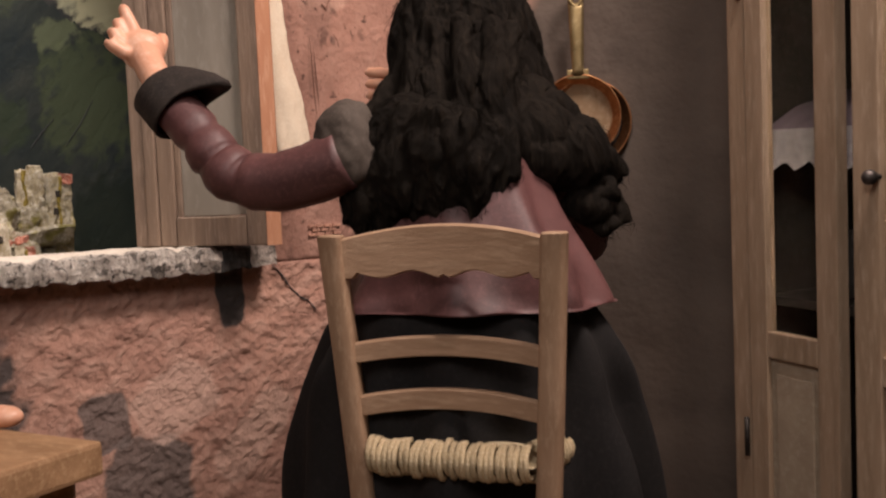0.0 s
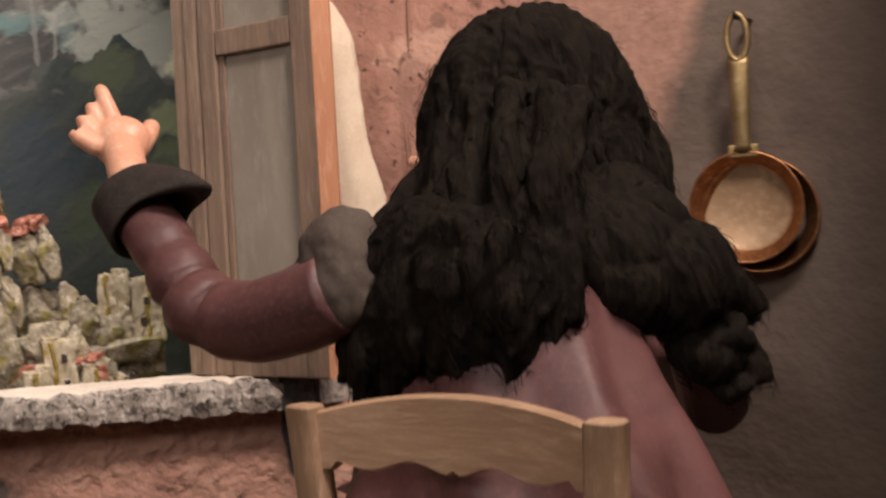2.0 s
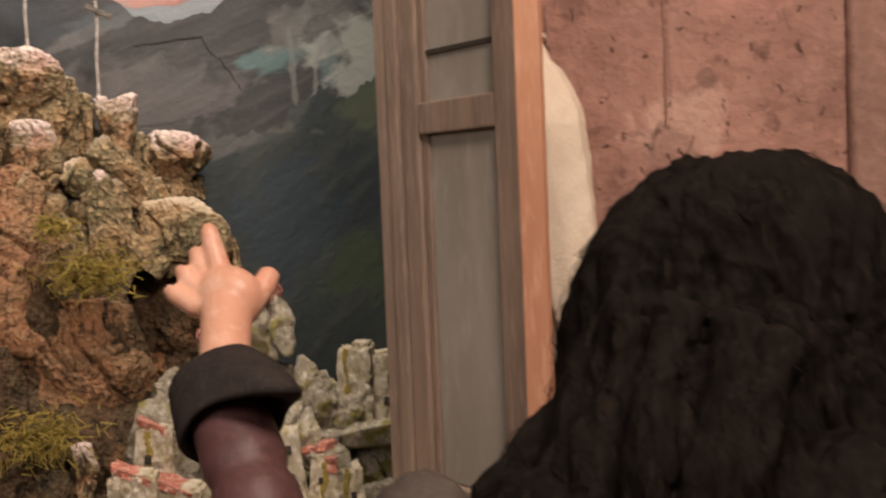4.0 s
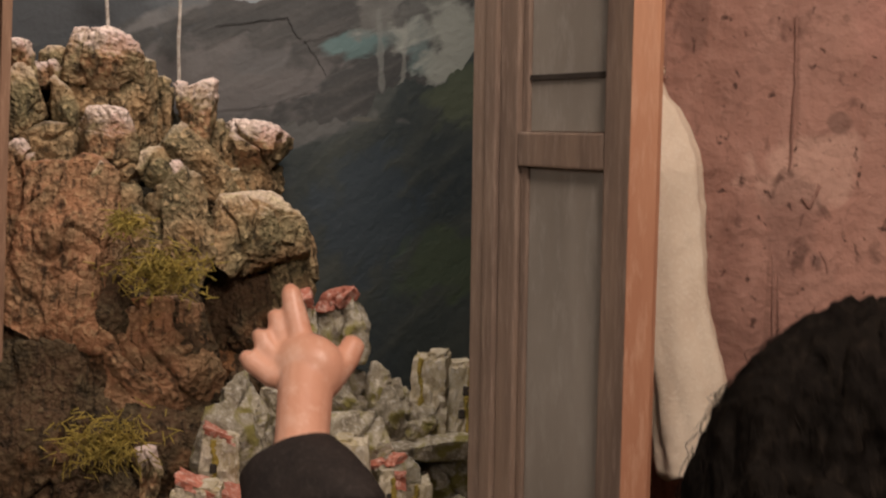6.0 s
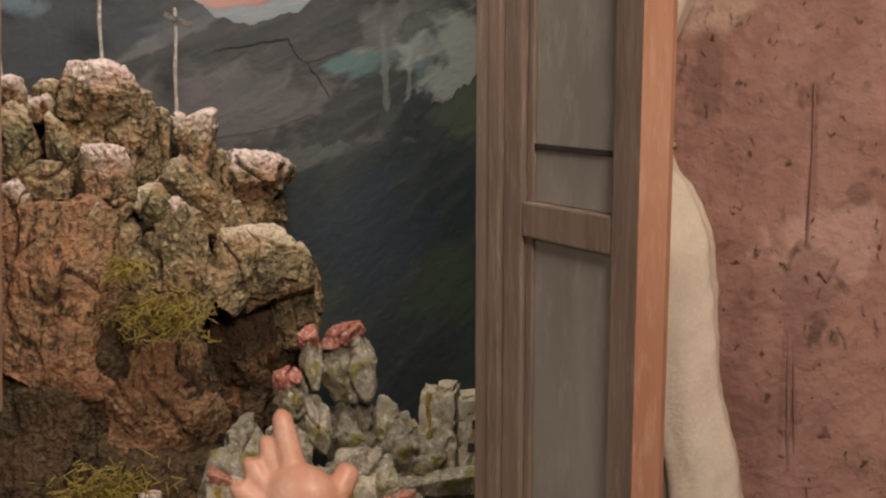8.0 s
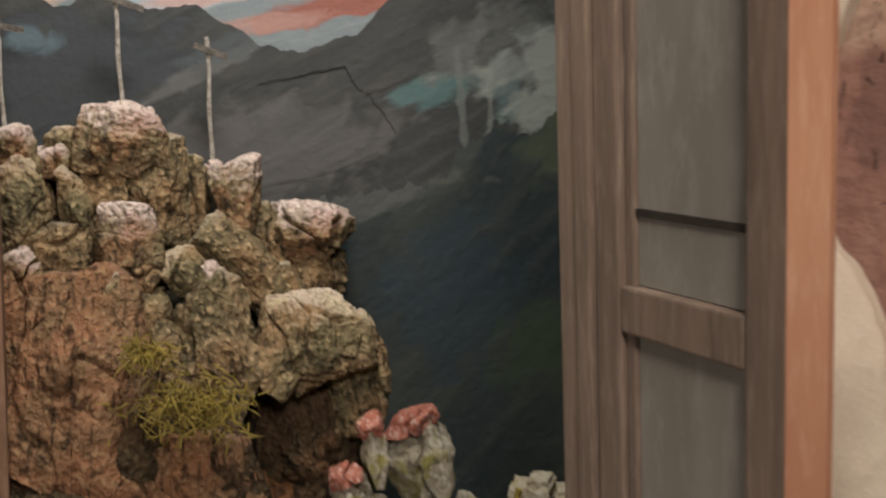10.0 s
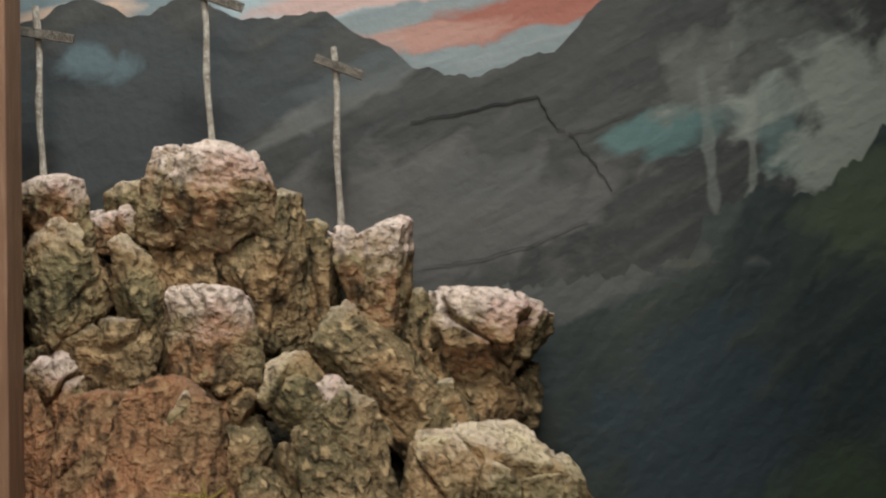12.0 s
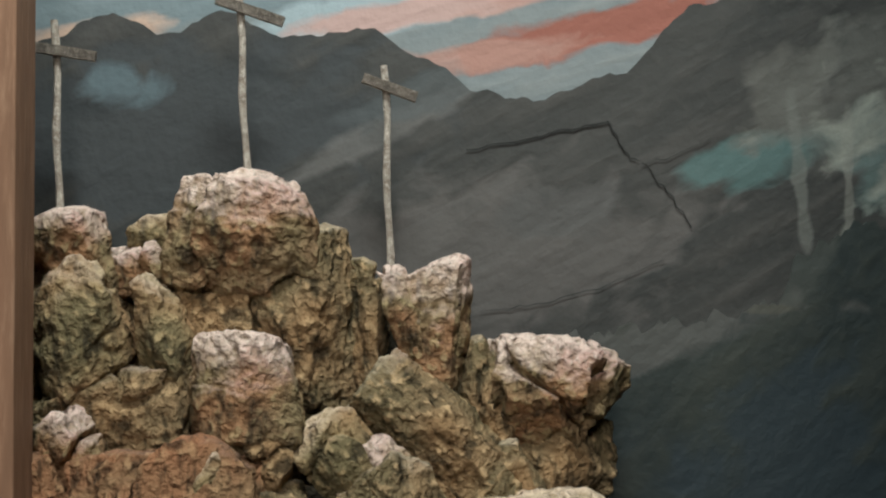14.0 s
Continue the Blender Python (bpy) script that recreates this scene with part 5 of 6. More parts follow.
# skirt over the seat and down to the floor
cloth_loft([((-0.019, 0.084, 0.001), 0.086, 0.078), ((-0.019, 0.080, 0.04), 0.083, 0.075), ((-0.019, 0.074, 0.085), 0.080, 0.069), ((-0.018, 0.068, 0.118), 0.076, 0.060),
            ((-0.016, 0.062, 0.138), 0.071, 0.053), ((-0.013, 0.057, 0.154), 0.064, 0.047), ((-0.011, 0.053, 0.167), 0.059, 0.041), ((-0.009, 0.050, 0.178), 0.050, 0.035), ((-0.008, 0.050, 0.188), 0.040, 0.030)], 120, MS, 0.17, 13)
# jacket with a flared hem
cloth_loft([((-0.008, 0.048, 0.1735), 0.0590, 0.0400), ((-0.008, 0.048, 0.1755), 0.0580, 0.0395), ((-0.008, 0.049, 0.190), 0.0500, 0.035), ((-0.009, 0.051, 0.205), 0.0420, 0.032),
            ((-0.010, 0.054, 0.222), 0.0345, 0.029), ((-0.010, 0.057, 0.240), 0.0310, 0.026), ((-0.010, 0.064, 0.256), 0.020, 0.020), ((-0.010, 0.070, 0.266), 0.012, 0.012)], 96, MJ, 0.13, 8)
n0 = len(bm.faces)
# raised arm: puffed shoulder, sleeve, cuff
blob(bm, (-0.0475, 0.0205, 0.2405), (0.0142, 0.0130, 0.0182), MP, 5, 0.0028, 55, 2.0)
SH, EL, WR = Vector((-0.046, 0.018, 0.236)), Vector((-0.0885, 0.0135, 0.2275)), Vector((-0.1330, 0.0185, 0.2660))
arm = [SH, SH.lerp(EL, 0.35) + Vector((0, 0, -0.003)), SH.lerp(EL, 0.7) + Vector((0, 0, -0.003)), EL + Vector((-0.004, 0, 0.0005)), EL.lerp(WR, 0.25) + Vector((-0.004, 0, -0.002)),
       EL.lerp(WR, 0.45) + Vector((-0.002, 0, 0)), EL.lerp(WR, 0.7), EL.lerp(WR, 0.98)]
fine, rad = [], []
for i in range(len(arm) - 1):
    for k in range(6):
        fine.append(arm[i].lerp(arm[i + 1], k / 6))
        r = [0.0130, 0.0128, 0.0122, 0.0118, 0.0115, 0.0108, 0.0100, 0.0096]
        q = i + k / 6
        crease = 0.0027 * (math.exp(-((q - 3.0) / 0.16) ** 2) + math.exp(-((q - 4.1) / 0.14) ** 2) + 0.6 * math.exp(-((q - 5.2) / 0.2) ** 2))
        rad.append(r[i] + (r[i + 1] - r[i]) * k / 6 - crease)
tube(bm, fine, rad, 22, mat=MJ, wobble=0.0007, seed=3)
D = (WR - EL).normalized()
# turned-back cuff with a pointed flare on one side
SIDE = Vector((0.66, 0.05, 0.74))
SIDE = (SIDE - D * SIDE.dot(D)).normalized()
OVER = D.cross(SIDE)
prev = None
for along, r, flare, slip in ((0.0100, 0.0085, 0.000, 0.0), (0.0108, 0.0112, 0.001, 0.0), (0.0100, 0.0122, 0.003, 0.0005), (0.0055, 0.0128, 0.0085, 0.003), (0.0000, 0.0133, 0.0135, 0.006),
                             (-0.0050, 0.0137, 0.0155, 0.0085), (-0.0060, 0.0133, 0.0150, 0.009), (-0.0052, 0.0118, 0.0100, 0.007), (0.0000, 0.0105, 0.0060, 0.004)):
    ring = []
    for k in range(40):
        a = 2 * math.pi * k / 40
        dev = math.atan2(math.sin(a - 0.15), math.cos(a - 0.15))
        w = math.exp(-(dev / 0.55) ** 2)
        q = WR + D * (along - 0.0075 - slip * w) + (SIDE * math.cos(a) + OVER * math.sin(a)) * (r + 0.72 * flare * w + 0.0004 * noise.noise(Vector((a * 2, along * 300, 4))))
        ring.append(bm.verts.new(q))
    if prev:
        for k in range(40):
            f = bm.faces.new((prev[k], prev[(k + 1) % 40], ring[(k + 1) % 40], ring[k]))
            f.material_index = MC
    prev = ring
# hand with pointing finger, melted into one smooth skin


def melt(raw, voxel, factor, rounds):
    """The points with normals and the faces of a skin round all that raw holds."""
    me = bpy.data.meshes.new("melt")
    raw.to_mesh(me)
    raw.free()
    tmp = bpy.data.objects.new("melt", me)
    scene.collection.objects.link(tmp)
    rm = tmp.modifiers.new("melt", "REMESH")
    rm.mode, rm.voxel_size = "VOXEL", voxel
    sm = tmp.modifiers.new("settle", "SMOOTH")
    sm.factor, sm.iterations = factor, rounds
    got = tmp.evaluated_get(bpy.context.evaluated_depsgraph_get())
    skin = got.to_mesh()
    pts = [(v.co.copy(), v.normal.copy()) for v in skin.vertices]
    faces = [tuple(p.vertices) for p in skin.polygons]
    got.to_mesh_clear()
    bpy.data.objects.remove(tmp)
    bpy.data.meshes.remove(me)
    return pts, faces


HB = WR - D * 0.004
PALM, TIP, THUMB = Vector((-0.1480, 0.0290, 0.2855)), Vector((-0.1578, 0.0288, 0.3075)), Vector((-0.1468, 0.0425, 0.2942))
raw = bmesh.new()
tube(raw, [HB, HB.lerp(PALM, 0.45), PALM], [0.0068, 0.0066, 0.0070], 16)
blob(raw, PALM + Vector((-0.0010, 0.0010, 0.0015)), (0.0098, 0.0068, 0.0092), 0, 3, turn=Matrix.Rotation(radians(40), 3, "Z"))
K = PALM + Vector((-0.0035, 0.0005, 0.0075))
tube(raw, [PALM, K, K.lerp(TIP, 0.5), K.lerp(TIP, 0.88), TIP], [0.0042, 0.0034, 0.0030, 0.0025, 0.0010], 14)
for k, (ln, up) in enumerate(((0.0150, 0.70), (0.0135, 0.58), (0.0115, 0.42))):
    a = PALM + Vector((-0.0052, -0.0012 - 0.0030 * k, 0.0048 - 0.0022 * k))
    way = Vector((-0.42, -0.22 - 0.12 * k, up)).normalized()
    tube(raw, [PALM, a, a + way * (ln * 0.5), a + way * (ln * 0.8) + Vector((0.0008, 0.0012, 0)), a + way * ln * 0.9 + Vector((0.0016, 0.002, -0.0005))], [0.0042, 0.0034, 0.0030, 0.0026, 0.0012], 12)
a = PALM + Vector((0.0030, 0.0055, 0.0000))
tube(raw, [PALM, a, a.lerp(THUMB, 0.55) + Vector((0.0004, 0, -0.0006)), a.lerp(THUMB, 0.9), THUMB], [0.0050, 0.0042, 0.0034, 0.0030, 0.0014], 14)
pts, faces = melt(raw, 0.00055, 0.5, 8)
made = [bm.verts.new(q) for q, _ in pts]
for f in faces:
    bm.faces.new([made[i] for i in f]).material_index = MK
# other arm hanging on the far side and its hand held before the chest
tube(bm, [(0.028, 0.072, 0.236), (0.034, 0.086, 0.214), (0.030, 0.100, 0.196), (0.010, 0.112, 0.208), (-0.030, 0.102, 0.240)], [0.013, 0.0125, 0.0115, 0.0105, 0.009], 18, mat=MJ, wobble=0.0012, seed=4)
tube(bm, [(-0.034, 0.096, 0.246), (-0.045, 0.090, 0.258), (-0.054, 0.086, 0.264)], [0.0065, 0.0075, 0.004], 12, mat=MK)
for k in range(3):
    z = 0.2635 + 0.0052 * k
    tube(bm, [(-0.050, 0.086, z - 0.002), (-0.058, 0.080, z), (-0.063, 0.079, z + 0.0003), (-0.0645, 0.080, z)], [0.0026, 0.0026, 0.0022, 0.001], 10, mat=MK)
# head and face edge
blob(bm, (-0.0190, 0.0810, 0.280), (0.0165, 0.0330, 0.032), MK, 3, turn=Matrix.Rotation(radians(-41), 3, "Z"))
# hair: a felted hood over the head, curled bundles on one shoulder and flaps of hair on the other
LOCKS = [((-0.0160, 0.0790, 0.2770), (0.0180, 0.0350, 0.0405), (0, -41)), ((-0.0140, 0.0740, 0.2560), (0.0190, 0.0350, 0.0300), (0, -41)),
         ((-0.0315, 0.0330, 0.2310), (0.0200, 0.0130, 0.0300), (16, 0)), ((-0.0100, 0.0300, 0.2290), (0.0210, 0.0110, 0.0290), (-4, 0)),
         ((0.0040, 0.0670, 0.2440), (0.0200, 0.0220, 0.0200), (-20, 0)), ((0.0000, 0.0900, 0.2480), (0.0160, 0.0220, 0.0230), (0, -30)),
         ((-0.0120, 0.0550, 0.2440), (0.0200, 0.0210, 0.0260), (0, 0)), ((0.0310, 0.0760, 0.2330), (0.0170, 0.0170, 0.0170), (24, 0)),
         ((0.0370, 0.0790, 0.2130), (0.0120, 0.0120, 0.0100), (20, 0)), ((0.0080, 0.0560, 0.2380), (0.0160, 0.0180, 0.0160), (20, 0)), ((0.0050, 0.0390, 0.2300), (0.0140, 0.0120, 0.0230), (8, 0)), ((0.0030, 0.0850, 0.2620), (0.0090, 0.0190, 0.0260), (0, -41)),
         ((-0.0020, 0.0460, 0.2440), (0.0180, 0.0150, 0.0200), (0, 0)), ((0.0200, 0.0620, 0.2330), (0.0160, 0.0160, 0.0130), (22, 0)),
         ((-0.0040, 0.1110, 0.2660), (0.0120, 0.0210, 0.0290), (0, -20)),
         ((0.0110, 0.0760, 0.2500), (0.0150, 0.0180, 0.0180), (30, 0)),
         ((0.0180, 0.0600, 0.2420), (0.0150, 0.0130, 0.0140), (34, 0))]


def lock_turn(lean):
    return Matrix.Rotation(radians(lean[1]), 3, "Z") @ Matrix.Rotation(radians(lean[0]), 3, "Y")


rnd = random.Random(21)
raw = bmesh.new()
for c, r, lean in LOCKS:
    turn = lock_turn(lean)
    for v in bmesh.ops.create_icosphere(raw, subdivisions=4, radius=1.0)["verts"]:
        v.co = Vector(c) + turn @ Vector((v.co.x * r[0], v.co.y * r[1], v.co.z * r[2]))


def clump(a, b, r, sway, bow, flat=1.0):
    """A wavy lock from a to b that bows outwards by bow."""
    a, b = Vector(a), Vector(b)
    pts, ph = [], rnd.uniform(0, 6)
    for k in range(9):
        q = k / 8
        w = Vector((math.sin(ph + q * 7), math.cos(ph * 1.7 + q * 6), 0.4 * math.sin(ph + q * 5))) * sway
        pts.append(a.lerp(b, q) + Vector(bow) * math.sin(math.pi * q) + w)
    tube(raw, pts, [(r * (0.65 + 0.55 * math.sin(math.pi * min(1, 0.15 + q / 9))), r * flat) for q in range(9)], 8)


# locks combed over the hood, from the crown to its thick lower edge
c0, r0, lean0 = LOCKS[0]
turn0 = lock_turn(lean0)
for k in range(54):
    ph = 2 * math.pi * (k + rnd.uniform(-0.3, 0.3)) / 54
    pts, w = [], rnd.uniform(0, 6)
    end = rnd.uniform(1.30, 1.95)
    for j in range(9):
        th = 0.25 + (end - 0.25) * j / 8
        p2 = ph + 0.10 * math.sin(w + j * 0.9)
        grow = 1.0 + 0.02 * math.sin(w + 1.3 * j)
        v = Vector((math.sin(th) * math.cos(p2) * r0[0], math.sin(th) * math.sin(p2) * r0[1], math.cos(th) * r0[2])) * grow
        pts.append(Vector(c0) + turn0 @ v)
    tube(raw, pts, [rnd.uniform(0.0014, 0.0026)] * 9, 7)
# long locks that hang from the hood over the nape and down its far flank
for k in range(22):
    x = -0.034 + 0.046 * k / 21
    clump((x, 0.050 + 0.25 * abs(x + 0.012), 0.286 + rnd.uniform(-0.008, 0.006)), (1.1 * x + 0.004, 0.034 + rnd.uniform(-0.003, 0.006), 0.226 + rnd.uniform(-0.010, 0.008)), rnd.uniform(0.0026, 0.0042), 0.0016, (0, -0.004, 0.002))
for k in range(26):
    q = k / 25
    clump((-0.002 + 0.005 * q, 0.056 + 0.054 * q, 0.290 - 0.004 * q), (0.008 + 0.007 * q + rnd.uniform(-0.003, 0.003), 0.062 + 0.052 * q, 0.242 - 0.004 * q + rnd.uniform(-0.006, 0.006)), rnd.uniform(0.0024, 0.0036), 0.0014, (0.0008, -0.001, 0.001))
# locks that run from the hood into the shoulder curls
for k in range(12):
    q = k / 11
    clump((-0.036 + 0.022 * q, 0.058 - 0.010 * q, 0.272 + rnd.uniform(-0.006, 0.006)), (-0.042 + 0.034 * q, 0.024, 0.226 + rnd.uniform(-0.006, 0.006)), rnd.uniform(0.0026, 0.0038), 0.0018, (-0.002, -0.004, 0.003))
# curls over the shoulder, slanting down and outwards
for k in range(16):
    q = k / 15
    clump((-0.028 + 0.034 * q, 0.028 - 0.004 * math.sin(3 * q), 0.256 - 0.005 * q), (-0.051 + 0.056 * q, 0.022 + 0.004 * q, 0.209 - 0.006 * math.sin(9 * q)), rnd.uniform(0.0028, 0.0042), 0.0022, (-0.006 * (1 - q), -0.004, 0.002))
# flaps blown to the other side
for a, b, r in (((0.012, 0.066, 0.256), (0.046, 0.080, 0.2270), 0.0080), ((0.020, 0.072, 0.246), (0.050, 0.082, 0.2230), 0.0068), ((0.026, 0.078, 0.240), (0.045, 0.084, 0.2200), 0.0072),
                ((0.026, 0.076, 0.226), (0.048, 0.080, 0.2100), 0.0060), ((0.032, 0.078, 0.220), (0.051, 0.082, 0.2030), 0.0054), ((0.034, 0.078, 0.212), (0.043, 0.080, 0.1985), 0.0044),
                ((0.020, 0.070, 0.256), (0.040, 0.078, 0.2200), 0.0070)):
    clump(a, b, r, 0.0016, (0.002, 0.0, 0.004), 0.62)
for k in range(12):
    clump((0.030 + rnd.uniform(0, 0.012), 0.074 + rnd.uniform(-0.004, 0.004), 0.238 - 0.003 * k), (0.047 + rnd.uniform(-0.008, 0.005), 0.079 + rnd.uniform(-0.004, 0.004), 0.228 - 0.0026 * k), 0.0022, 0.0018, (0, 0, 0.003))
pts, faces = melt(raw, 0.00080, 0.5, 7)
made = []
for q, nrm in pts:
    bend = q + Vector((0.004 * math.sin(q.z * 120 + q.x * 60), 0.003 * math.sin(q.z * 95 + q.y * 50), 0))
    wave = noise.fractal(Vector((bend.x * 70, bend.y * 70, bend.z * 34)), 0.9, 2.0, 3)
    ridge = 1 - abs(noise.noise(Vector((bend.x * 230, bend.y * 230, bend.z * 40))))
    finer = 1 - abs(noise.noise(Vector((bend.x * 640, bend.y * 640, bend.z * 90))))
    made.append(bm.verts.new(q + nrm * (0.0016 * noise.noise(q * 45) + 0.0016 * wave + 0.0010 * (ridge ** 3 - 0.35) + 0.0005 * (finer ** 2 - 0.4))))
for f in faces:
    bm.faces.new([made[i] for i in f]).material_index = MH
# loose thin hairs that lie over the mass and break its outline
for k in range(3800):
    q, v = pts[rnd.randrange(len(pts))]
    down = Vector((0.25 + 0.5 * v.x + rnd.uniform(-0.5, 0.5), 0.3 * v.y + rnd.uniform(-0.4, 0.4), -1.0)).normalized()
    down = (down - v * down.dot(v) * 0.92).normalized()
    ln = rnd.uniform(0.003, 0.009)
    w = Vector((rnd.uniform(-1, 1), rnd.uniform(-1, 1), rnd.uniform(-0.4, 0.4))) * 0.0014
    th = rnd.uniform(0.00007, 0.00016)
    c = q + v * 0.0004
    tube(bm, [c - down * 0.001, c + down * ln * 0.35 + w + v * 0.0004, c + down * ln * 0.7 - w * 0.5, c + down * ln - v * rnd.uniform(-0.0012, 0.002)], [th * 0.5, th, th * 0.8, th * 0.2], 3, mat=MH, caps=False)
# a pale hair slide
tube(bm, [(0.0185, 0.0480, 0.2185), (0.0225, 0.0480, 0.2235)], [0.0009, 0.0009], 6, mat=6)
soft(n0)
figure = link_mesh("seated_figure", bm, [JACKET, CUFF, PUFF, HAIR, SKIN, SKIRT, LACE])
tagged(figure, "seated doll in plum jacket and black skirt, arm raised", "doll")

# ---- hanging pans ----


def pan(at, r, depth, label, inner, rim, handle_len, yaw=0.0, tilt=0.0):
    ob = thing("frying_pan", label, "pan", at, yaw, "pans on the wall")
    bm = bmesh.new()
    prof = [(0, depth), (r * 0.70, depth), (r * 0.80, depth - 0.0018), (r * 0.97, 0.0010), (r, 0.0), (r * 1.03, 0.0004), (r * 1.02, 0.0016), (r * 0.84, depth), (r * 0.72, depth + 0.0016), (0, depth + 0.0018)]
    seg = 56
    prev = None
    for j, (q, y) in enumerate(prof):
        ring = [bm.verts.new((q * math.cos(2 * math.pi * k / seg), y, q * math.sin(2 * math.pi * k / seg))) for k in range(seg)] if q else [bm.verts.new((0, y, 0))]
        if prev is not None:
            for k in range(seg):
                a, b = prev, ring
                quad = [a[k % len(a)], a[(k + 1) % len(a)], b[(k + 1) % len(b)], b[k % len(b)]]
                quad = [v for i, v in enumerate(quad) if v not in quad[:i]]
                f = bm.faces.new(quad)
                f.material_index, f.smooth = (0 if j <= 2 else 1), True
        prev = ring
    part("bowl", bm, [inner, rim], ob)
    if not handle_len:
        return ob
    bm = bmesh.new()
    z0 = r * 0.99
    pts, rad = [], []
    for k in range(13):
        q = k / 12
        pts.append((0, 0.0015 - 0.004 * q + 0.003 * q * q, z0 + handle_len * 0.70 * q))
        rad.append((0.0032 + 0.0012 * q if k else 0.0056, 0.0015))
    tube(bm, pts, rad, 12)
    hz, hl = z0 + handle_len * 0.84, handle_len * 0.17
    loop = [(0.0042 * math.sin(2 * math.pi * k / 20), 0.0005, hz + hl * math.cos(2 * math.pi * k / 20)) for k in range(21)]
    tube(bm, loop, [(0.0018, 0.0014)] * 21, 8, caps=False)
    part("handle", bm, BRASS, ob, "dull brass handle with a hanging loop", smooth=True)
    bm = bmesh.new()
    box(bm, -0.0062, 0.0005, z0 - 0.002, 0.0062, 0.0028, z0 + 0.0035, bevel=0.0008)
    part("bracket", bm, BRASS, ob)
    return ob


pan((-0.0045, 0.2320, 0.2540), 0.0228, 0.0085, "copper frying pan with a tinned inside hanging on the wall", TIN, COPPER, 0.0570, 12)
pan((-0.0010, 0.2385, 0.2505), 0.0236, 0.0085, "dark copper frying pan hanging behind another on the wall", IRON, COPPER, 0.0, 12)
bm = bmesh.new()
tube(bm, [(-0.0045, 0.2515, 0.3335), (-0.0045, 0.2310, 0.3325), (-0.0045, 0.2295, 0.3350)], [0.0009, 0.0009, 0.0008], 8)
tagged(link_mesh("wall_hook", bm, IRON, smooth=True), "bent iron nail carrying the pans", "hook")

# ---- glazed cupboard ----
CUP_YAW = -46.0
cup = thing("glazed_cupboard", "worn pine cupboard with glazed doors standing ajar", "cupboard", (0.088, 0.152, 0), CUP_YAW)
CT = 0.46
# sides, back and shelves get the near-black wood so the inside looks unlit
part("side", boxed(0.0, 0.002, 0, 0.006, 0.085, CT), SHADE_WOOD, cup)
part("side", boxed(0.144, 0.002, 0, 0.150, 0.085, CT), SHADE_WOOD, cup)
part("back", boxed(0.0062, 0.080, 0, 0.1438, 0.085, CT), SHADE_WOOD, cup)
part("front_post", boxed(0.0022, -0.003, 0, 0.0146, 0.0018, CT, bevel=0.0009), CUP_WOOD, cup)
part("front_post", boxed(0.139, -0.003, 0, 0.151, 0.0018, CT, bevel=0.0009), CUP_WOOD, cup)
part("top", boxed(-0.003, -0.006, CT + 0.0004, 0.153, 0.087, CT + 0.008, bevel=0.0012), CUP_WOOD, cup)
part("bottom", boxed(0.0062, 0.002, 0.004, 0.1438, 0.0795, 0.010), SHADE_WOOD, cup)
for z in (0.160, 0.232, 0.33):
    part("shelf", boxed(0.0063, 0.010, z, 0.1437, 0.0795, z + 0.004), SHADE_WOOD, cup)


def cup_door(hinge_x, w, yaw, flip):
    door = new("door")
    door.parent = cup
    door.matrix_local = pose(hinge_x, -0.004, 0.004, 0, 0, yaw)
    s = -1 if flip else 1
    zt, mid = CT - 0.008, 0.146

    def bx(name, x0, x1, y0, y1, z0, z1, mat, bevel=0.0007):
        a, b = sorted((s * x0, s * x1))
        return part(name, boxed(a, y0, z0, b, y1, z1, bevel=bevel), mat, door)

    bx("stile", 0.0004, 0.0122, 0, 0.006, 0, zt, CUP_WOOD)
    bx("stile", w - 0.0125, w, 0, 0.0065, 0, zt, CUP_WOOD)
    for z0, z1 in ((0, 0.013), (mid - 0.012, mid), (zt - 0.012, zt)):
        bx("rail", 0.0124, w - 0.0127, 0.0002, 0.0058, z0, z1, CUP_WOOD)
    bx("panel", 0.0125, w - 0.0128, 0.0022, 0.0045, 0.0132, mid - 0.0122, CUP_PANEL, 0)
    bx("raised_field", 0.0165, w - 0.0168, 0.0012, 0.0021, 0.020, mid - 0.019, CUP_PANEL, 0.0006)
    g = bx("pane", 0.0125, w - 0.0128, 0.0026, 0.0034, mid + 0.0002, zt - 0.0122, GLASS, 0)
    g.visible_shadow = False
    return door


cup_door(0.0156, 0.0570, 1, False)
d2 = cup_door(0.1400, 0.0490, 9, True)
bm = bmesh.new()
blob(bm, (-0.0375, -0.0045, 0.216), (0.0030, 0.0034, 0.0030), 0, 3)
tube(bm, [(-0.0375, 0.001, 0.216), (-0.0375, -0.003, 0.216)], [0.0014, 0.0014], 8)
part("knob", bm, IRON, d2, "dark iron door knob", smooth=True)
for hz in (0.09, 0.30):
    bm = bmesh.new()
    tube(bm, [(0.0128, -0.0042, hz), (0.0128, -0.0042, hz + 0.018)], [0.0012, 0.0012], 8)
    part("hinge", bm, IRON, cup, "rusty iron hinge", smooth=True)

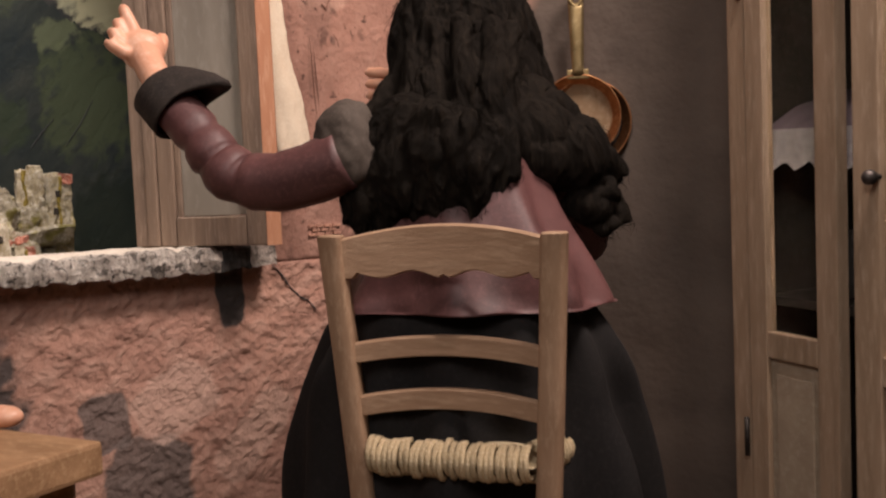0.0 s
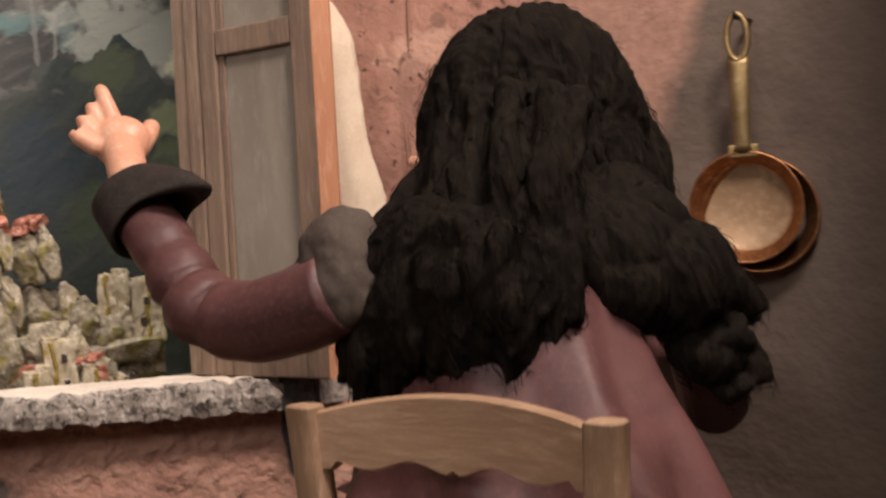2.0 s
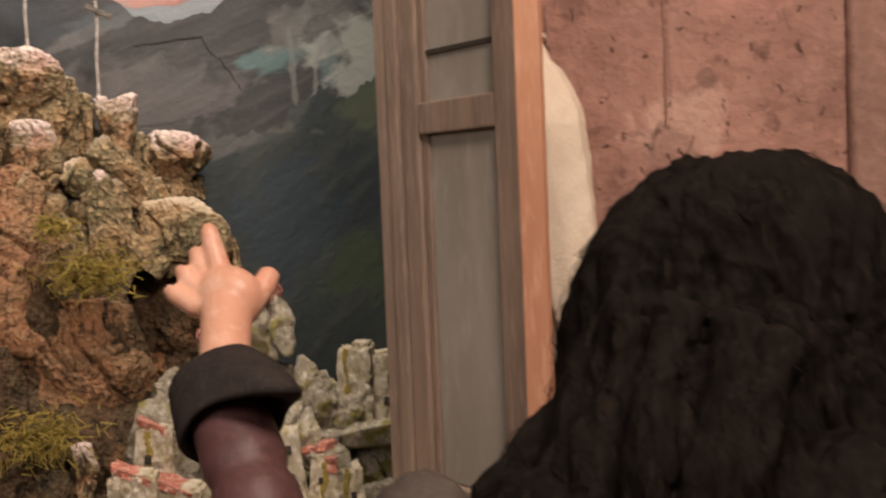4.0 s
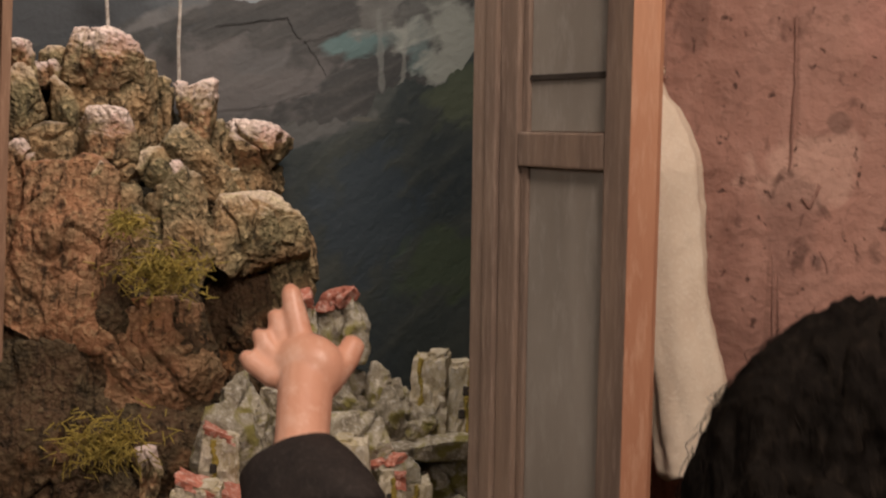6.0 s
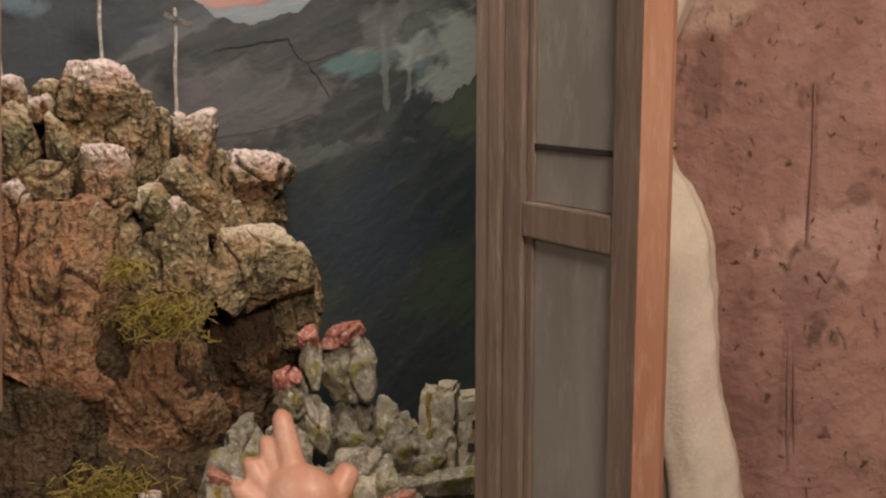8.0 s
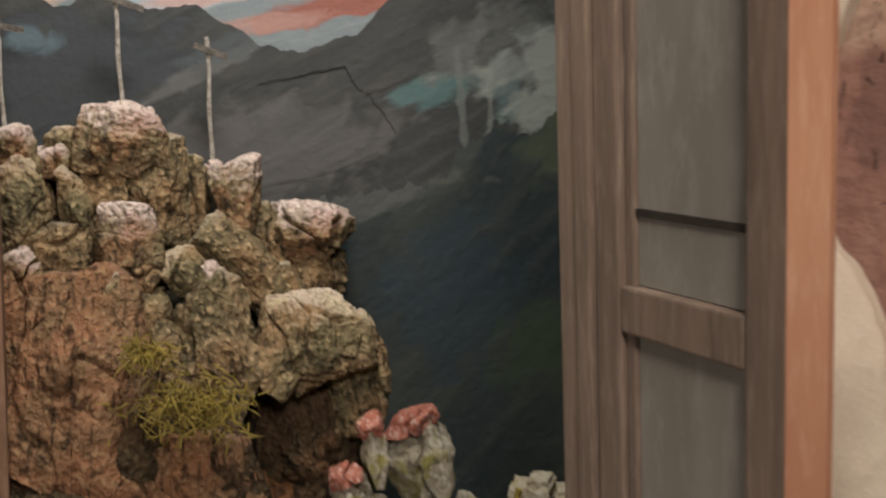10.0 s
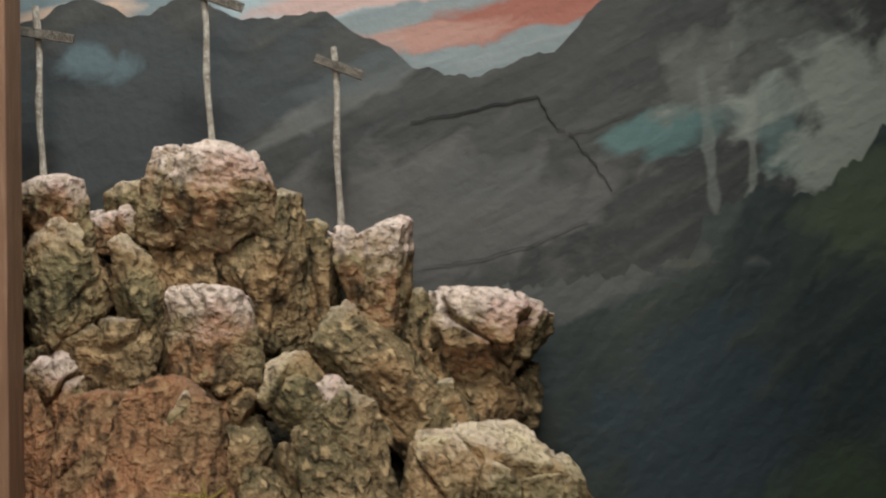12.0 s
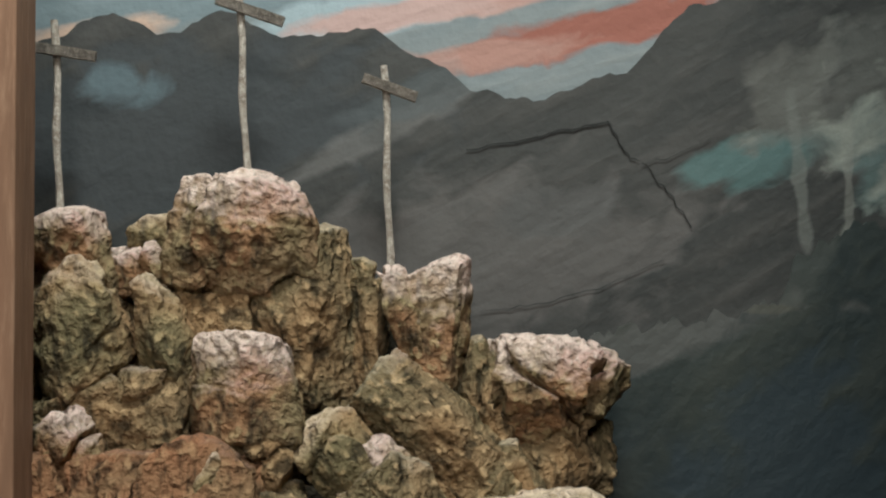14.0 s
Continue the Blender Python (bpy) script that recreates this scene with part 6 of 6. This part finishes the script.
# gathered cloth with a lace edge lying over the shelf
bm = bmesh.new()
rows = []
for i in range(61):
    x = 0.012 + 0.124 * i / 60
    sc = abs(math.sin(i * 0.42)) * 0.004
    wav = 0.0012 * math.sin(i * 0.9)
    rows.append([bm.verts.new((x, y + wav, z)) for y, z in ((0.055, 0.260 - 0.0001 * abs(i - 20)), (0.028, 0.251), (0.0095, 0.2405), (0.0085, 0.2375), (0.0080, 0.226 - sc))])
for a, b in zip(rows, rows[1:]):
    for j in range(4):
        f = bm.faces.new((a[j], b[j], b[j + 1], a[j + 1]))
        f.material_index = 0 if j < 2 else 1
        f.smooth = True
bmesh.ops.solidify(bm, geom=bm.faces[:], thickness=0.0006)
cloth = link_mesh("shelf_cloth", bm, [LILAC, LACE])
cloth.matrix_world = pose(0.088, 0.152, 0, 0, 0, CUP_YAW)
tagged(cloth, "lilac gathered cloth with scalloped white lace edge on the cupboard shelf", "shelf cloth")
bm = bmesh.new()
tube(bm, [(0, 0, 0), (0, 0, 0.002), (0, 0, 0.012), (0, 0, 0.022), (0, 0, 0.026), (0, 0, 0.030)], [0.009, 0.0115, 0.0135, 0.011, 0.0065, 0.0075], 20)
jar = link_mesh("earthen_jar", bm, DARK_PAINT, smooth=True)
jar.matrix_world = pose(0.088, 0.152, 0.164, 0, 0, CUP_YAW) @ pose(0.045, 0.035, 0.0)
tagged(jar, "small dark glazed jar standing on the cupboard shelf", "jar")

# ---- bench corner by the window ----
bench = thing("wooden_bench", "small worn wooden bench with a thick rounded board", "bench", (-0.112, -0.062, 0), 171)
part("board", boxed(0.0, 0.0, 0.124, 0.16, 0.070, 0.137, bevel=0.002), BENCH_WOOD, bench)
for x in (0.012, 0.148):
    for y in (0.012, 0.058):
        bm = bmesh.new()
        tube(bm, [(x, y, 0), (x, y, 0.1235)], [0.0055, 0.0065], 10)
        part("leg", bm, BENCH_WOOD, bench, smooth=True)
bm = bmesh.new()
blob(bm, (0, 0, 0), (0.010, 0.006, 0.0045), 0, 3, 0.0005, 80)
lump = link_mesh("clay_hand", bm, SKIN, smooth=True)
lump.matrix_world = pose(-0.168, -0.052, 0.1412, 0, 0, 10)
tagged(lump, "small pink painted clay hand resting on the bench", "clay hand")
